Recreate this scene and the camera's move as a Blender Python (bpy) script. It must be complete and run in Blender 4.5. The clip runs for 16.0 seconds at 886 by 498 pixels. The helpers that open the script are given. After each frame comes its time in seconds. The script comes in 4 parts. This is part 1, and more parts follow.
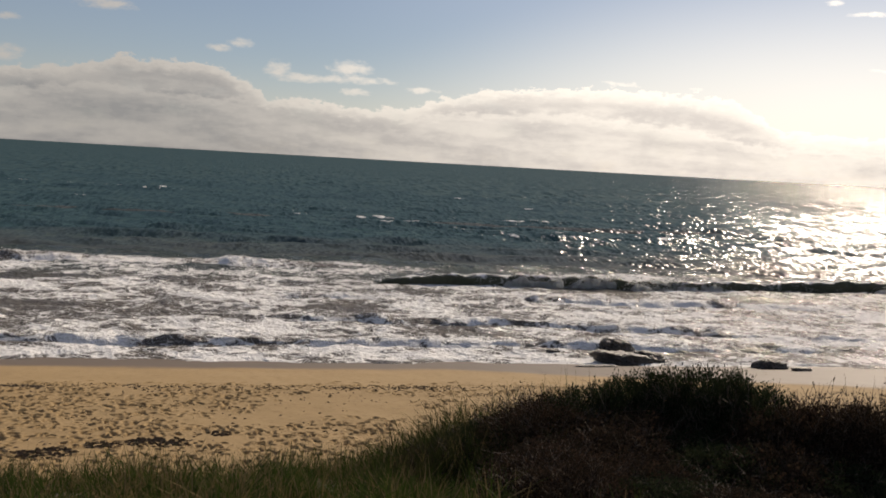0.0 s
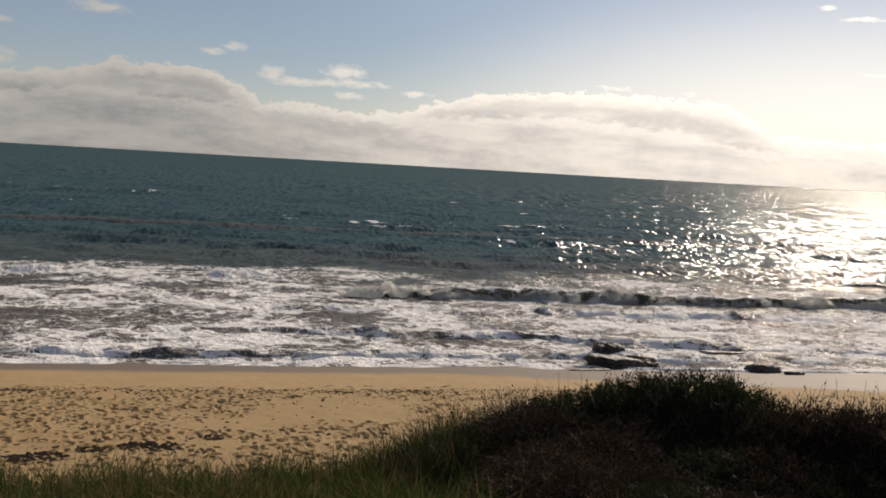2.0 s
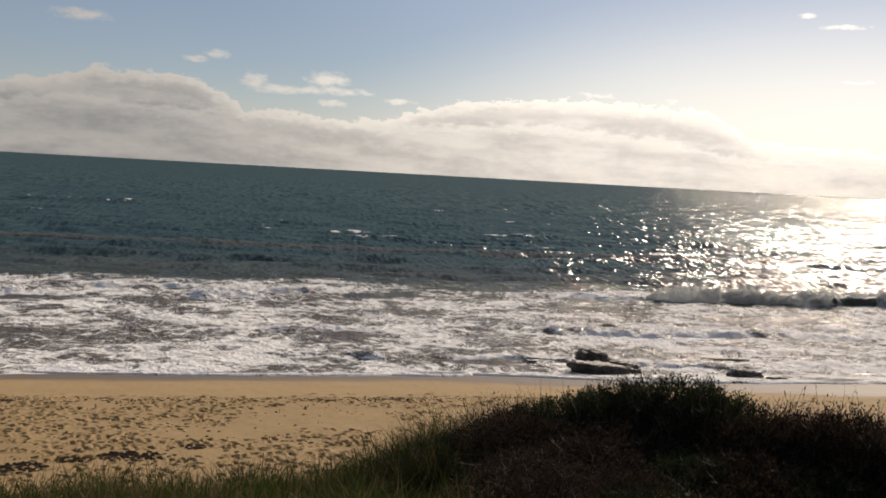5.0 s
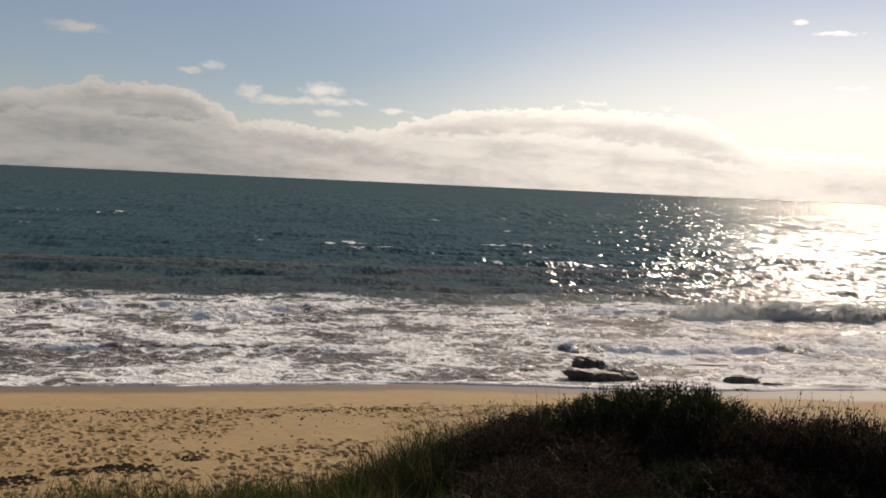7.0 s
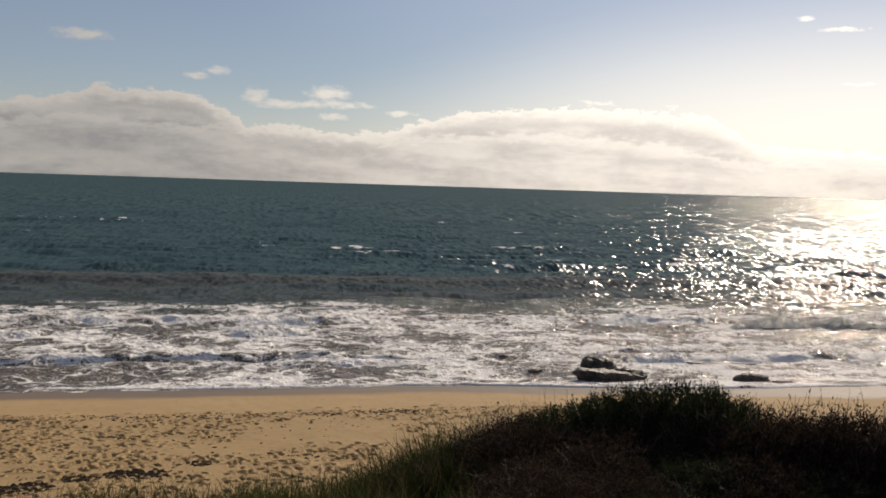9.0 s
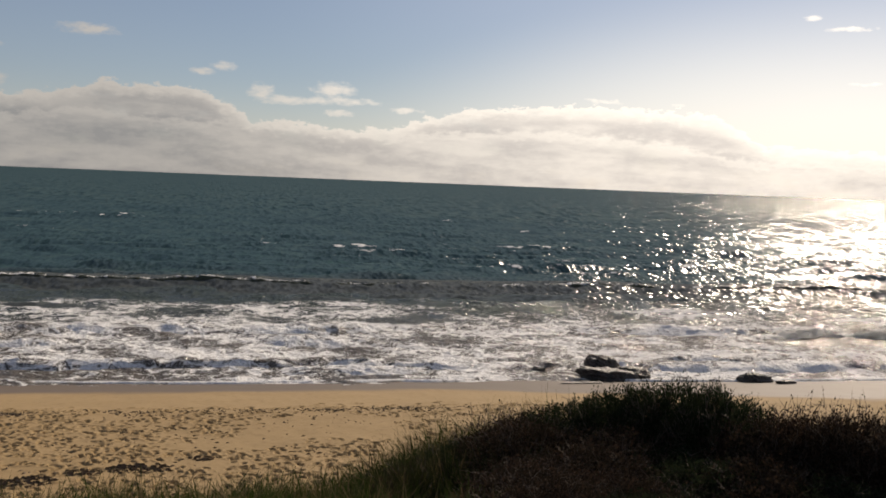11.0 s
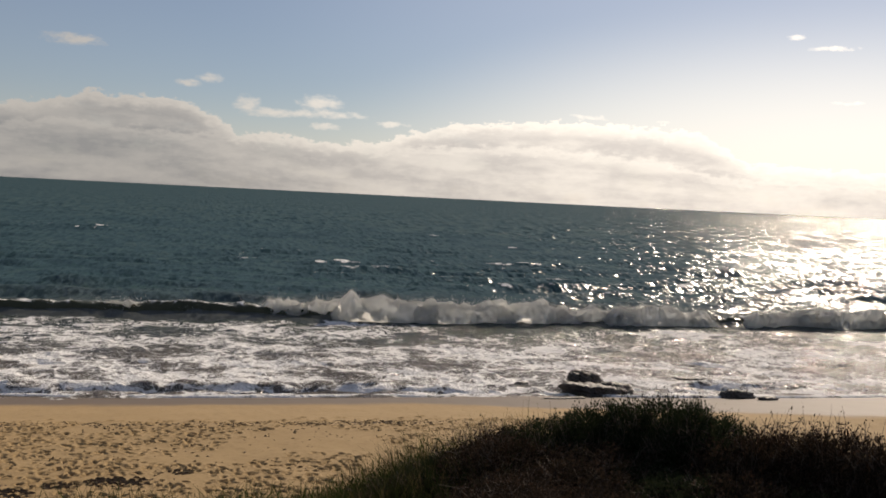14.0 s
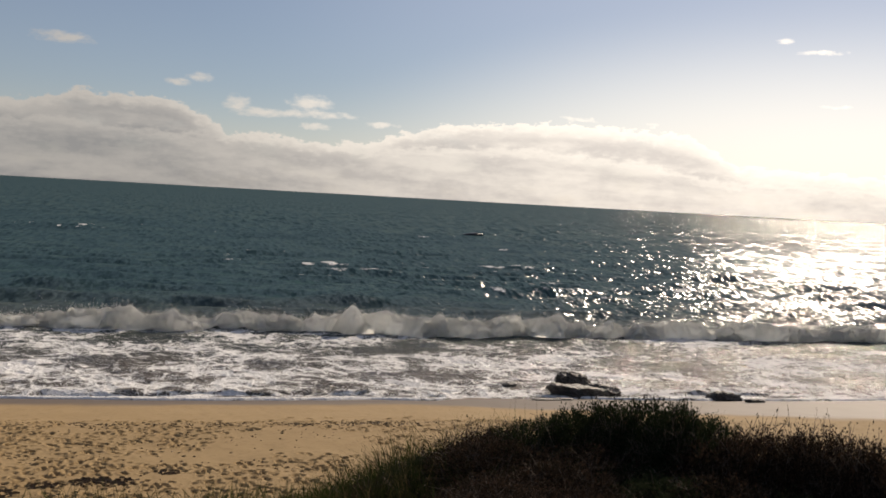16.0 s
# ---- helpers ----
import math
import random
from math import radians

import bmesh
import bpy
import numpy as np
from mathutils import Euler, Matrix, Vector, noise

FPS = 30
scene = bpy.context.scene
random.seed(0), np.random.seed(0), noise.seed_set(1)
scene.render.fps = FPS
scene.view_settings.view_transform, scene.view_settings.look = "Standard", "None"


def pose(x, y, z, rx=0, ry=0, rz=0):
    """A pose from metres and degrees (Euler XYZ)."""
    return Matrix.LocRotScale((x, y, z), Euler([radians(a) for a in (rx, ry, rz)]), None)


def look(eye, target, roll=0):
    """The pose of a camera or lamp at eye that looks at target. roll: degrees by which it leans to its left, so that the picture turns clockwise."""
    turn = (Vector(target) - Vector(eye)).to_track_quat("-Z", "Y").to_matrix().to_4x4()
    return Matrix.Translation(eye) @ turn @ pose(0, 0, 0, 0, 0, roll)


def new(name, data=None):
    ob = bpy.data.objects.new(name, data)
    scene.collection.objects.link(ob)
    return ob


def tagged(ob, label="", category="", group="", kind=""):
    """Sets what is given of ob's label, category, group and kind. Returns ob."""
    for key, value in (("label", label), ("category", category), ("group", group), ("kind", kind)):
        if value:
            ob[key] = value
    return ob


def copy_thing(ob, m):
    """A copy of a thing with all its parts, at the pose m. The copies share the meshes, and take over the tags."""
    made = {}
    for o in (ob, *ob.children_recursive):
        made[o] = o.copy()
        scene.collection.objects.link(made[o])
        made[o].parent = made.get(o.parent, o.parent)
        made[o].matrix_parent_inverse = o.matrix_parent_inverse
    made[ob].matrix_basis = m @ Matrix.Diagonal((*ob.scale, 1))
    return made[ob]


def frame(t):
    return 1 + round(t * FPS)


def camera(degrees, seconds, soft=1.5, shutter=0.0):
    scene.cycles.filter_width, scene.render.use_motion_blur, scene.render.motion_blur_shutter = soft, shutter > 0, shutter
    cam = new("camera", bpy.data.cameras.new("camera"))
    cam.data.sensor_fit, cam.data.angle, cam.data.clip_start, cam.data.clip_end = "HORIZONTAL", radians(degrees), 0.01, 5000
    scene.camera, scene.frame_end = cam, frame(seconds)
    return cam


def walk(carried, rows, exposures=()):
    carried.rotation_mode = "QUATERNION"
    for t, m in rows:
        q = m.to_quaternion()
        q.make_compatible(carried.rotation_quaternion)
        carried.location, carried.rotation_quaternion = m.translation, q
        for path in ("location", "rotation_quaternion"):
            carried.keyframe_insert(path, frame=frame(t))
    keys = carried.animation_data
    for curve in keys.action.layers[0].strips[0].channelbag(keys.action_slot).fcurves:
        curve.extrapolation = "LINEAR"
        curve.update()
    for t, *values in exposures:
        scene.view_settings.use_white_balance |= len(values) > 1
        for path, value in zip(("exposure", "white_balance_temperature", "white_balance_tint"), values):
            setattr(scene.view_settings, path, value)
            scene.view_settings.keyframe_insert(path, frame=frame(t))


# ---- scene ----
# World: x runs along the shore, y out to sea, z up from the still water; the eye is 8 m above the sea.
cam = camera(50.0, 16.0, soft=1.8)
PATH = [
    (0, pose(0.000, 0, 8, 84.75, -3.19, -12.00)),
    (0.5, pose(0.006, 0, 8, 84.58, -3.04, -11.97)),
    (1, pose(0.013, 0, 8, 84.37, -3.26, -12.41)),
    (1.5, pose(0.019, 0, 8, 84.86, -3.15, -12.25)),
    (2, pose(0.025, 0, 8, 85.00, -3.25, -12.36)),
    (2.5, pose(0.031, 0, 8, 85.36, -3.26, -12.35)),
    (3, pose(0.038, 0, 8, 85.80, -3.08, -12.72)),
    (5.5, pose(0.069, 0, 8, 85.46, -3.19, -13.49)),
    (6, pose(0.075, 0, 8, 85.58, -3.18, -13.75)),
    (6.5, pose(0.081, 0, 8, 86.01, -3.02, -14.04)),
    (7, pose(0.088, 0, 8, 86.04, -2.62, -13.62)),
    (7.5, pose(0.094, 0, 8, 86.17, -2.63, -14.17)),
    (8, pose(0.100, 0, 8, 86.40, -2.19, -13.82)),
    (8.5, pose(0.106, 0, 8, 85.94, -1.73, -13.17)),
    (9, pose(0.113, 0, 8, 86.13, -1.83, -13.21)),
    (9.5, pose(0.119, 0, 8, 86.10, -2.11, -13.00)),
    (12, pose(0.150, 0, 8, 85.94, -2.38, -12.79)),
    (12.5, pose(0.156, 0, 8, 86.33, -2.50, -12.53)),
    (13, pose(0.163, 0, 8, 86.80, -2.44, -12.61)),
    (13.5, pose(0.169, 0, 8, 86.87, -2.62, -12.97)),
    (14, pose(0.175, 0, 8, 86.84, -2.81, -13.78)),
    (14.5, pose(0.181, 0, 8, 86.70, -3.14, -14.00)),
    (15, pose(0.188, 0, 8, 86.55, -2.65, -13.76)),
    (15.5, pose(0.194, 0, 8, 86.59, -2.98, -14.08)),
    (16, pose(0.200, 0, 8, 86.93, -3.18, -14.40)),
]
walk(cam, PATH, [(0, 0.0, 6950, 16), (16, 0.0, 6950, 16)])

SUN_AZ, SUN_EL = 40.0, 27.0     # from the sea's direction towards +x, and up


# ---------------------------------------------------------------- node helpers
class Nodes:
    """Short hand for node trees: every call adds a node and returns its output."""

    def __init__(self, tree):
        self.tree = tree
        tree.nodes.clear()

    def add(self, kind, **props):
        n = self.tree.nodes.new(kind)
        for k, v in props.items():
            setattr(n, k, v)
        return n

    def put(self, socket, v):
        if v is None:
            return
        if isinstance(v, bpy.types.NodeSocket):
            self.tree.links.new(v, socket)
        elif isinstance(v, (tuple, list)) and len(v) == 3 and socket.type == "RGBA":
            socket.default_value = (*v, 1)
        else:
            socket.default_value = v

    def math(self, op, a, b=None, c=None, clamp=False):
        n = self.add("ShaderNodeMath", operation=op, use_clamp=clamp)
        for s, v in zip(n.inputs, (a, b, c)):
            self.put(s, v)
        return n.outputs[0]

    def step(self, v, lo, hi, a=0.0, b=1.0):
        n = self.add("ShaderNodeMapRange", interpolation_type="SMOOTHSTEP")
        for s, x in zip(n.inputs, (v, lo, hi, a, b)):
            self.put(s, x)
        return n.outputs[0]

    def mix(self, f, a, b):
        n = self.add("ShaderNodeMix", data_type="RGBA")
        self.put(n.inputs[0], f), self.put(n.inputs[6], a), self.put(n.inputs[7], b)
        return n.outputs[2]

    def noise(self, vec, scale, detail=3.0, rough=0.55, warp=0.0):
        n = self.add("ShaderNodeTexNoise")
        self.put(n.inputs["Vector"], vec)
        n.inputs["Scale"].default_value, n.inputs["Detail"].default_value = scale, detail
        n.inputs["Roughness"].default_value, n.inputs["Distortion"].default_value = rough, warp
        return n.outputs["Fac"]

    def voronoi(self, vec, scale, feature="DISTANCE_TO_EDGE"):
        n = self.add("ShaderNodeTexVoronoi", feature=feature)
        self.put(n.inputs["Vector"], vec)
        n.inputs["Scale"].default_value = scale
        return n.outputs["Distance"]

    def vec(self, op, a, b=None):
        n = self.add("ShaderNodeVectorMath", operation=op)
        self.put(n.inputs[0], a), self.put(n.inputs[1], b)
        return n.outputs[0]

    def local(self):
        return self.add("ShaderNodeTexCoord").outputs["Object"]

    def place(self):
        return self.add("ShaderNodeNewGeometry").outputs["Position"]

    def attr(self, name):
        return self.add("ShaderNodeAttribute", attribute_name=name).outputs["Fac"]

    def bump(self, h, strength, dist, normal=None):
        n = self.add("ShaderNodeBump")
        n.inputs["Strength"].default_value, n.inputs["Distance"].default_value = strength, dist
        self.put(n.inputs["Height"], h), self.put(n.inputs["Normal"], normal)
        return n.outputs[0]

    def surface(self, colour, rough, normal=None, ior=1.45, spec=None, sheen=None, trans=None):
        p = self.add("ShaderNodeBsdfPrincipled")
        self.put(p.inputs["Base Color"], colour), self.put(p.inputs["Roughness"], rough)
        self.put(p.inputs["Normal"], normal), self.put(p.inputs["IOR"], ior)
        self.put(p.inputs["Specular IOR Level"], spec)
        return p.outputs[0]

    def out(self, shader):
        self.put(self.add("ShaderNodeOutputMaterial").inputs["Surface"], shader)


def material(name):
    m = bpy.data.materials.new(name)
    m.use_nodes = True
    return m, Nodes(m.node_tree)


# ---------------------------------------------------------------- sky, clouds, sun
def sky_world():
    w = bpy.data.worlds.new("sky")
    w.use_nodes = True
    n = Nodes(w.node_tree)
    sky = n.add("ShaderNodeTexSky", sky_type="NISHITA", sun_disc=False, sun_elevation=radians(SUN_EL), sun_rotation=radians(SUN_AZ),
                altitude=0.0, air_density=1.0, dust_density=0.15, ozone_density=3.0)
    way = n.add("ShaderNodeTexCoord").outputs["Generated"]
    xyz = n.add("ShaderNodeSeparateXYZ")
    n.put(xyz.inputs[0], way)
    x, y, z = xyz.outputs
    az = n.math("MULTIPLY", n.math("ARCTAN2", x, y), 57.2958)
    el = n.math("MULTIPLY", n.math("ARCSINE", z), 57.2958)
    flat = n.add("ShaderNodeCombineXYZ")
    n.put(flat.inputs[0], az), n.put(flat.inputs[1], n.math("MULTIPLY", el, 2.2))
    big, fine = n.noise(flat.outputs[0], 0.3, 3), n.noise(flat.outputs[0], 1.1, 7, 0.62)
    rag = n.math("ADD", n.math("MULTIPLY", n.math("SUBTRACT", big, 0.5), 0.9), n.math("MULTIPLY", n.math("SUBTRACT", fine, 0.5), 2.6))

    def bank(tops):
        """How deep a direction lies under the ragged top of a cloud bank, in degrees; tops: azimuth and height."""
        ramp = n.add("ShaderNodeValToRGB")
        n.put(ramp.inputs[0], n.math("DIVIDE", n.math("ADD", az, 40.0), 100.0, clamp=True))
        ends = ramp.color_ramp.elements
        for a, h in tops:
            at = (a + 40) / 100
            e = ends[0] if at == 0 else ends[-1] if at == 1 else ends.new(at)
            e.color = (h / 10, h / 10, h / 10, 1)
        top = n.math("MULTIPLY", ramp.outputs[0], 10.0)
        return n.math("SUBTRACT", n.math("ADD", top, n.math("MULTIPLY", rag, 0.6)), el)

    depth = bank(((-40, 3.6), (-14, 3.9), (-10, 4.2), (-7.4, 4.75), (-6.7, 5.2), (-6.1, 4.85), (-4, 4.9), (-2, 5.0), (-0.8, 4.6), (0.9, 3.7), (1.6, 3.2), (4, 3.3), (7, 2.9), (10, 3.2), (11.8, 3.9),
                  (14, 4.35), (18, 4.75), (22, 4.9), (25.5, 4.7), (28.7, 4.5), (30, 3.7), (31.5, 2.8), (42, 2.4), (60, 3.2)))
    near_bank = bank(((-40, 1.6), (-14, 2.5), (-8, 3.3), (-3, 2.9), (0.5, 3.0), (3, 3.15), (4.6, 3.35), (6, 2.95), (8, 2.6), (9.5, 2.6), (14, 2.9), (20, 3.1), (26, 2.7), (30, 1.8), (60, 1.6)))
    cover = n.step(depth, -0.05, 0.2)
    lift = n.step(depth, 0.1, 1.1)
    # the nearer bank's bright tops stand before the grey of the farther one
    rim = n.step(n.math("ABSOLUTE", n.math("SUBTRACT", near_bank, 0.14)), 0.0, 0.4, 0.55, 1.0)
    # single puffs: azimuth, elevation, half width, half height
    puffs = ((2.0, 4.8, 0.6, 0.42), (3.4, 4.45, 1.6, 0.24), (6.3, 5.1, 1.0, 0.4), (6.2, 4.5, 2.4, 0.2), (6.6, 3.75, 0.8, 0.2), (9.8, 2.3, 0.4, 0.12),
             (22.4, 5.05, 1.2, 0.2), (26.5, 5.0, 0.5, 0.14), (30.3, 4.7, 0.3, 0.14), (-1.4, 5.85, 0.6, 0.16), (-0.2, 6.15, 0.55, 0.2), (-7.7, 7.7, 1.3, 0.25), (-12.7, 6.5, 0.6, 0.16),
             (35.5, 9.15, 1.2, 0.13), (-12.8, 4.6, 0.8, 0.4), (36.6, 6.2, 1.2, 0.12), (10.4, 4.1, 1.0, 0.16), (33.5, 9.8, 0.4, 0.14))
    puffy = 0.0
    for a, e, w2, h2 in puffs:
        du = n.math("DIVIDE", n.math("SUBTRACT", az, a), w2)
        dv = n.math("DIVIDE", n.math("SUBTRACT", el, e), h2)
        r = n.math("ADD", n.math("MULTIPLY", du, du), n.math("MULTIPLY", dv, dv))
        r = n.math("SUBTRACT", r, n.math("MULTIPLY", n.math("SUBTRACT", fine, 0.5), 7.0))
        puffy = n.math("MAXIMUM", puffy, n.step(r, 2.6, -1.0, 0.0, 0.9))
    cover = n.math("MAXIMUM", cover, puffy)
    dot = n.add("ShaderNodeVectorMath", operation="DOT_PRODUCT")
    n.put(dot.inputs[0], way)
    s = (math.sin(radians(SUN_AZ)) * math.cos(radians(SUN_EL)), math.cos(radians(SUN_AZ)) * math.cos(radians(SUN_EL)), math.sin(radians(SUN_EL)))
    dot.inputs[1].default_value = s
    near = n.step(dot.outputs["Value"], 0.62, 1.0)
    glare = n.step(dot.outputs["Value"], 0.74, 1.0)
    pale = n.mix(near, (0.50, 0.495, 0.46), (1.35, 1.31, 1.17))
    base = n.mix(near, (0.275, 0.287, 0.29), (0.86, 0.83, 0.77))
    layer = n.add("ShaderNodeCombineXYZ")
    n.put(layer.inputs[0], n.math("MULTIPLY", az, 0.16)), n.put(layer.inputs[1], n.math("MULTIPLY", el, 0.75))
    shade = n.math("MULTIPLY", n.math("MULTIPLY", lift, rim), n.step(n.noise(layer.outputs[0], 1.0, 4, 0.5), 0.36, 0.64, 1.0, 0.5), clamp=True)
    shade = n.math("MULTIPLY", shade, n.step(fine, 0.4, 0.6, 1.04, 0.86), clamp=True)
    cloud = n.mix(shade, pale, base)
    haze = n.step(n.math("SUBTRACT", el, n.math("MULTIPLY", glare, 7.0)), 6.0, -2.0, 0.0, 0.62)
    cover = n.math("MULTIPLY", cover, n.step(big, 0.25, 0.5, 0.8, 0.95))
    veil = n.mix(glare, (0.34, 0.37, 0.46), (0.84, 0.85, 0.93))     # thin high cloud over the whole sky
    cover = n.math("MAXIMUM", cover, haze)
    bg = n.add("ShaderNodeBackground")
    lit = n.add("ShaderNodeVectorMath", operation="SCALE")
    n.put(lit.inputs[0], sky.outputs[0]), n.put(lit.inputs["Scale"], 0.064)
    n.put(bg.inputs[0], n.mix(cover, n.mix(0.26, lit.outputs[0], veil), cloud))
    n.put(n.add("ShaderNodeOutputWorld").inputs[0], bg.outputs[0])
    scene.world = w


sky_world()
sun = new("sun", bpy.data.lights.new("sun", "SUN"))
sun.data.energy, sun.data.angle, sun.data.color = 4.5, radians(0.6), (1.0, 0.9, 0.74)
sun.matrix_world = look((200 * math.sin(radians(SUN_AZ)), 200 * math.cos(radians(SUN_AZ)), 200 * math.tan(radians(SUN_EL))), (0, 0, 0))


# ---------------------------------------------------------------- materials
def sand_material():
    m, n = material("sand")
    p = n.place()
    xyz = n.add("ShaderNodeSeparateXYZ")
    n.put(xyz.inputs[0], p)
    grain, blotch = n.noise(p, 60, 2), n.noise(p, 0.5, 4)
    tone = n.mix(blotch, (0.315, 0.21, 0.092), (0.41, 0.285, 0.138))
    tone = n.mix(n.math("MULTIPLY", grain, 0.3), tone, (0.25, 0.17, 0.09))
    tone = n.mix(n.step(n.noise(p, 5.0, 4, 0.7), 0.48, 0.68, 0.0, 0.4), tone, (0.2, 0.13, 0.06))
    # the strip that the swash keeps wet
    reach = n.math("ADD", n.math("MULTIPLY", n.noise(p, 0.22, 3), 2.0), n.step(xyz.outputs[0], 5.0, 26.0, 0.0, 5.2))
    wet = n.step(n.math("ADD", xyz.outputs[1], reach), 33.8, 35.2)
    tone = n.mix(n.math("MULTIPLY", wet, 0.95), tone, (0.125, 0.095, 0.072))
    soil = n.step(n.math("ADD", xyz.outputs[2], n.noise(p, 0.8, 4)), 1.9, 2.6)
    tone = n.mix(soil, tone, (0.07, 0.055, 0.03))
    rough = n.math("SUBTRACT", 0.95, n.math("MULTIPLY", wet, 0.22))
    h = n.math("MULTIPLY", n.math("ADD", n.noise(p, 5, 4), n.math("MULTIPLY", grain, 0.25)), n.math("SUBTRACT", 1.0, n.math("MULTIPLY", wet, 0.9)))
    n.out(n.surface(tone, rough, n.bump(h, 0.35, 0.03), spec=0.3))
    return m


def lace(n, p, cov):
    """Foam drawn out in swirls between dark cells; cov: how much of the water it covers."""
    flat = n.vec("MULTIPLY", p, (0.85, 1.0, 1.0))
    warp = n.add("ShaderNodeTexNoise")
    n.put(warp.inputs["Vector"], flat)
    warp.inputs["Scale"].default_value, warp.inputs["Detail"].default_value = 0.8, 5
    q = n.add("ShaderNodeVectorMath", operation="MULTIPLY_ADD")
    n.put(q.inputs[0], warp.outputs["Color"])
    q.inputs[1].default_value = (1.7, 1.7, 0)
    n.put(q.inputs[2], flat)
    big = n.voronoi(q.outputs[0], 0.8)
    small = n.math("MINIMUM", n.voronoi(q.outputs[0], 2.6), n.math("MULTIPLY", n.voronoi(q.outputs[0], 6.5), 1.7))
    streak = n.noise(q.outputs[0], 2.2, 6, 0.68)
    cells = n.math("MINIMUM", big, n.math("MULTIPLY", small, 1.5))
    cells = n.math("ADD", cells, n.math("MULTIPLY", n.math("SUBTRACT", streak, 0.5), 0.35))
    patch = n.noise(flat, 0.3, 5, 0.6)
    width = n.math("MULTIPLY", cov, n.step(patch, 0.36, 0.64, 0.02, 0.55))
    f = n.math("MULTIPLY", n.step(n.math("SUBTRACT", width, cells), -0.015, 0.04), n.step(cov, 0.0, 0.1))
    solid = n.step(n.math("ADD", streak, n.math("MULTIPLY", cov, 0.36)), 0.74, 0.86)
    return n.math("MAXIMUM", f, n.math("MULTIPLY", solid, n.step(cov, 0.05, 0.3)), clamp=True), streak


def water_material(name, deep, shallow, ripple, foam=True, spec=0.5, chop=0.3, gleam=0.14, gusts=(0.5, 1.3), offshore=None):
    m, n = material(name)
    p = n.local()
    big, mid, fine = n.noise(p, 0.6 * ripple, 3), n.noise(p, 2.0 * ripple, 3), n.noise(p, 7.0 * ripple, 2)
    tone = n.mix(n.noise(p, 0.06, 3), deep, shallow)
    if offshore:
        xyz = n.add("ShaderNodeSeparateXYZ")
        n.put(xyz.inputs[0], p)
        edge = n.math("ADD", xyz.outputs[1], n.math("MULTIPLY", n.noise(p, 0.15, 3), 8.0))
        tone = n.mix(n.step(edge, 58.0, 73.0), tone, offshore)     # stirred sand thins out towards deep water
    h = n.math("ADD", n.math("MULTIPLY", big, 1.0), n.math("ADD", n.math("MULTIPLY", mid, 0.55), n.math("MULTIPLY", fine, 0.17)))
    nor = n.bump(h, 1.0, chop / ripple)
    if foam:
        cov = n.attr("foam")
        f, streak = lace(n, p, cov)
        tone = n.mix(f, tone, (0.80, 0.785, 0.75))
        rough = n.math("ADD", gleam, n.math("MULTIPLY", f, 0.7))
        h2 = n.math("ADD", n.math("MULTIPLY", f, 0.5), streak)
        nor = n.bump(h2, 0.7, 0.12, nor)
    else:
        rough = gleam
    body = n.add("ShaderNodeBsdfDiffuse")
    n.put(body.inputs["Color"], tone), n.put(body.inputs["Normal"], nor)
    shine = n.add("ShaderNodeBsdfGlossy")
    shine.inputs["Color"].default_value = (1, 1, 1, 1)
    n.put(shine.inputs["Roughness"], rough), n.put(shine.inputs["Normal"], nor)
    fres = n.add("ShaderNodeFresnel")
    fres.inputs["IOR"].default_value = 1.33
    n.put(fres.inputs["Normal"], nor)
    gloss = n.math("MINIMUM", fres.outputs[0], spec)     # steep wavelets keep the far water from mirroring the horizon
    # gusts roughen the water in streaks, which glint or lie dull
    gust = n.add("ShaderNodeMapping")
    n.put(gust.inputs["Vector"], p)
    gust.inputs["Scale"].default_value = (0.16 * ripple, 0.06 * ripple, 0.16)
    gloss = n.math("MULTIPLY", gloss, n.step(n.noise(gust.outputs[0], 1.0, 8, 0.92), 0.45, 0.58, *gusts))
    if foam:
        gloss = n.math("MULTIPLY", gloss, n.math("SUBTRACT", 1.0, n.math("MULTIPLY", f, 0.7)))
    mix = n.add("ShaderNodeMixShader")
    n.put(mix.inputs[0], gloss), n.put(mix.inputs[1], body.outputs[0]), n.put(mix.inputs[2], shine.outputs[0])
    n.out(mix.outputs[0])
    return m


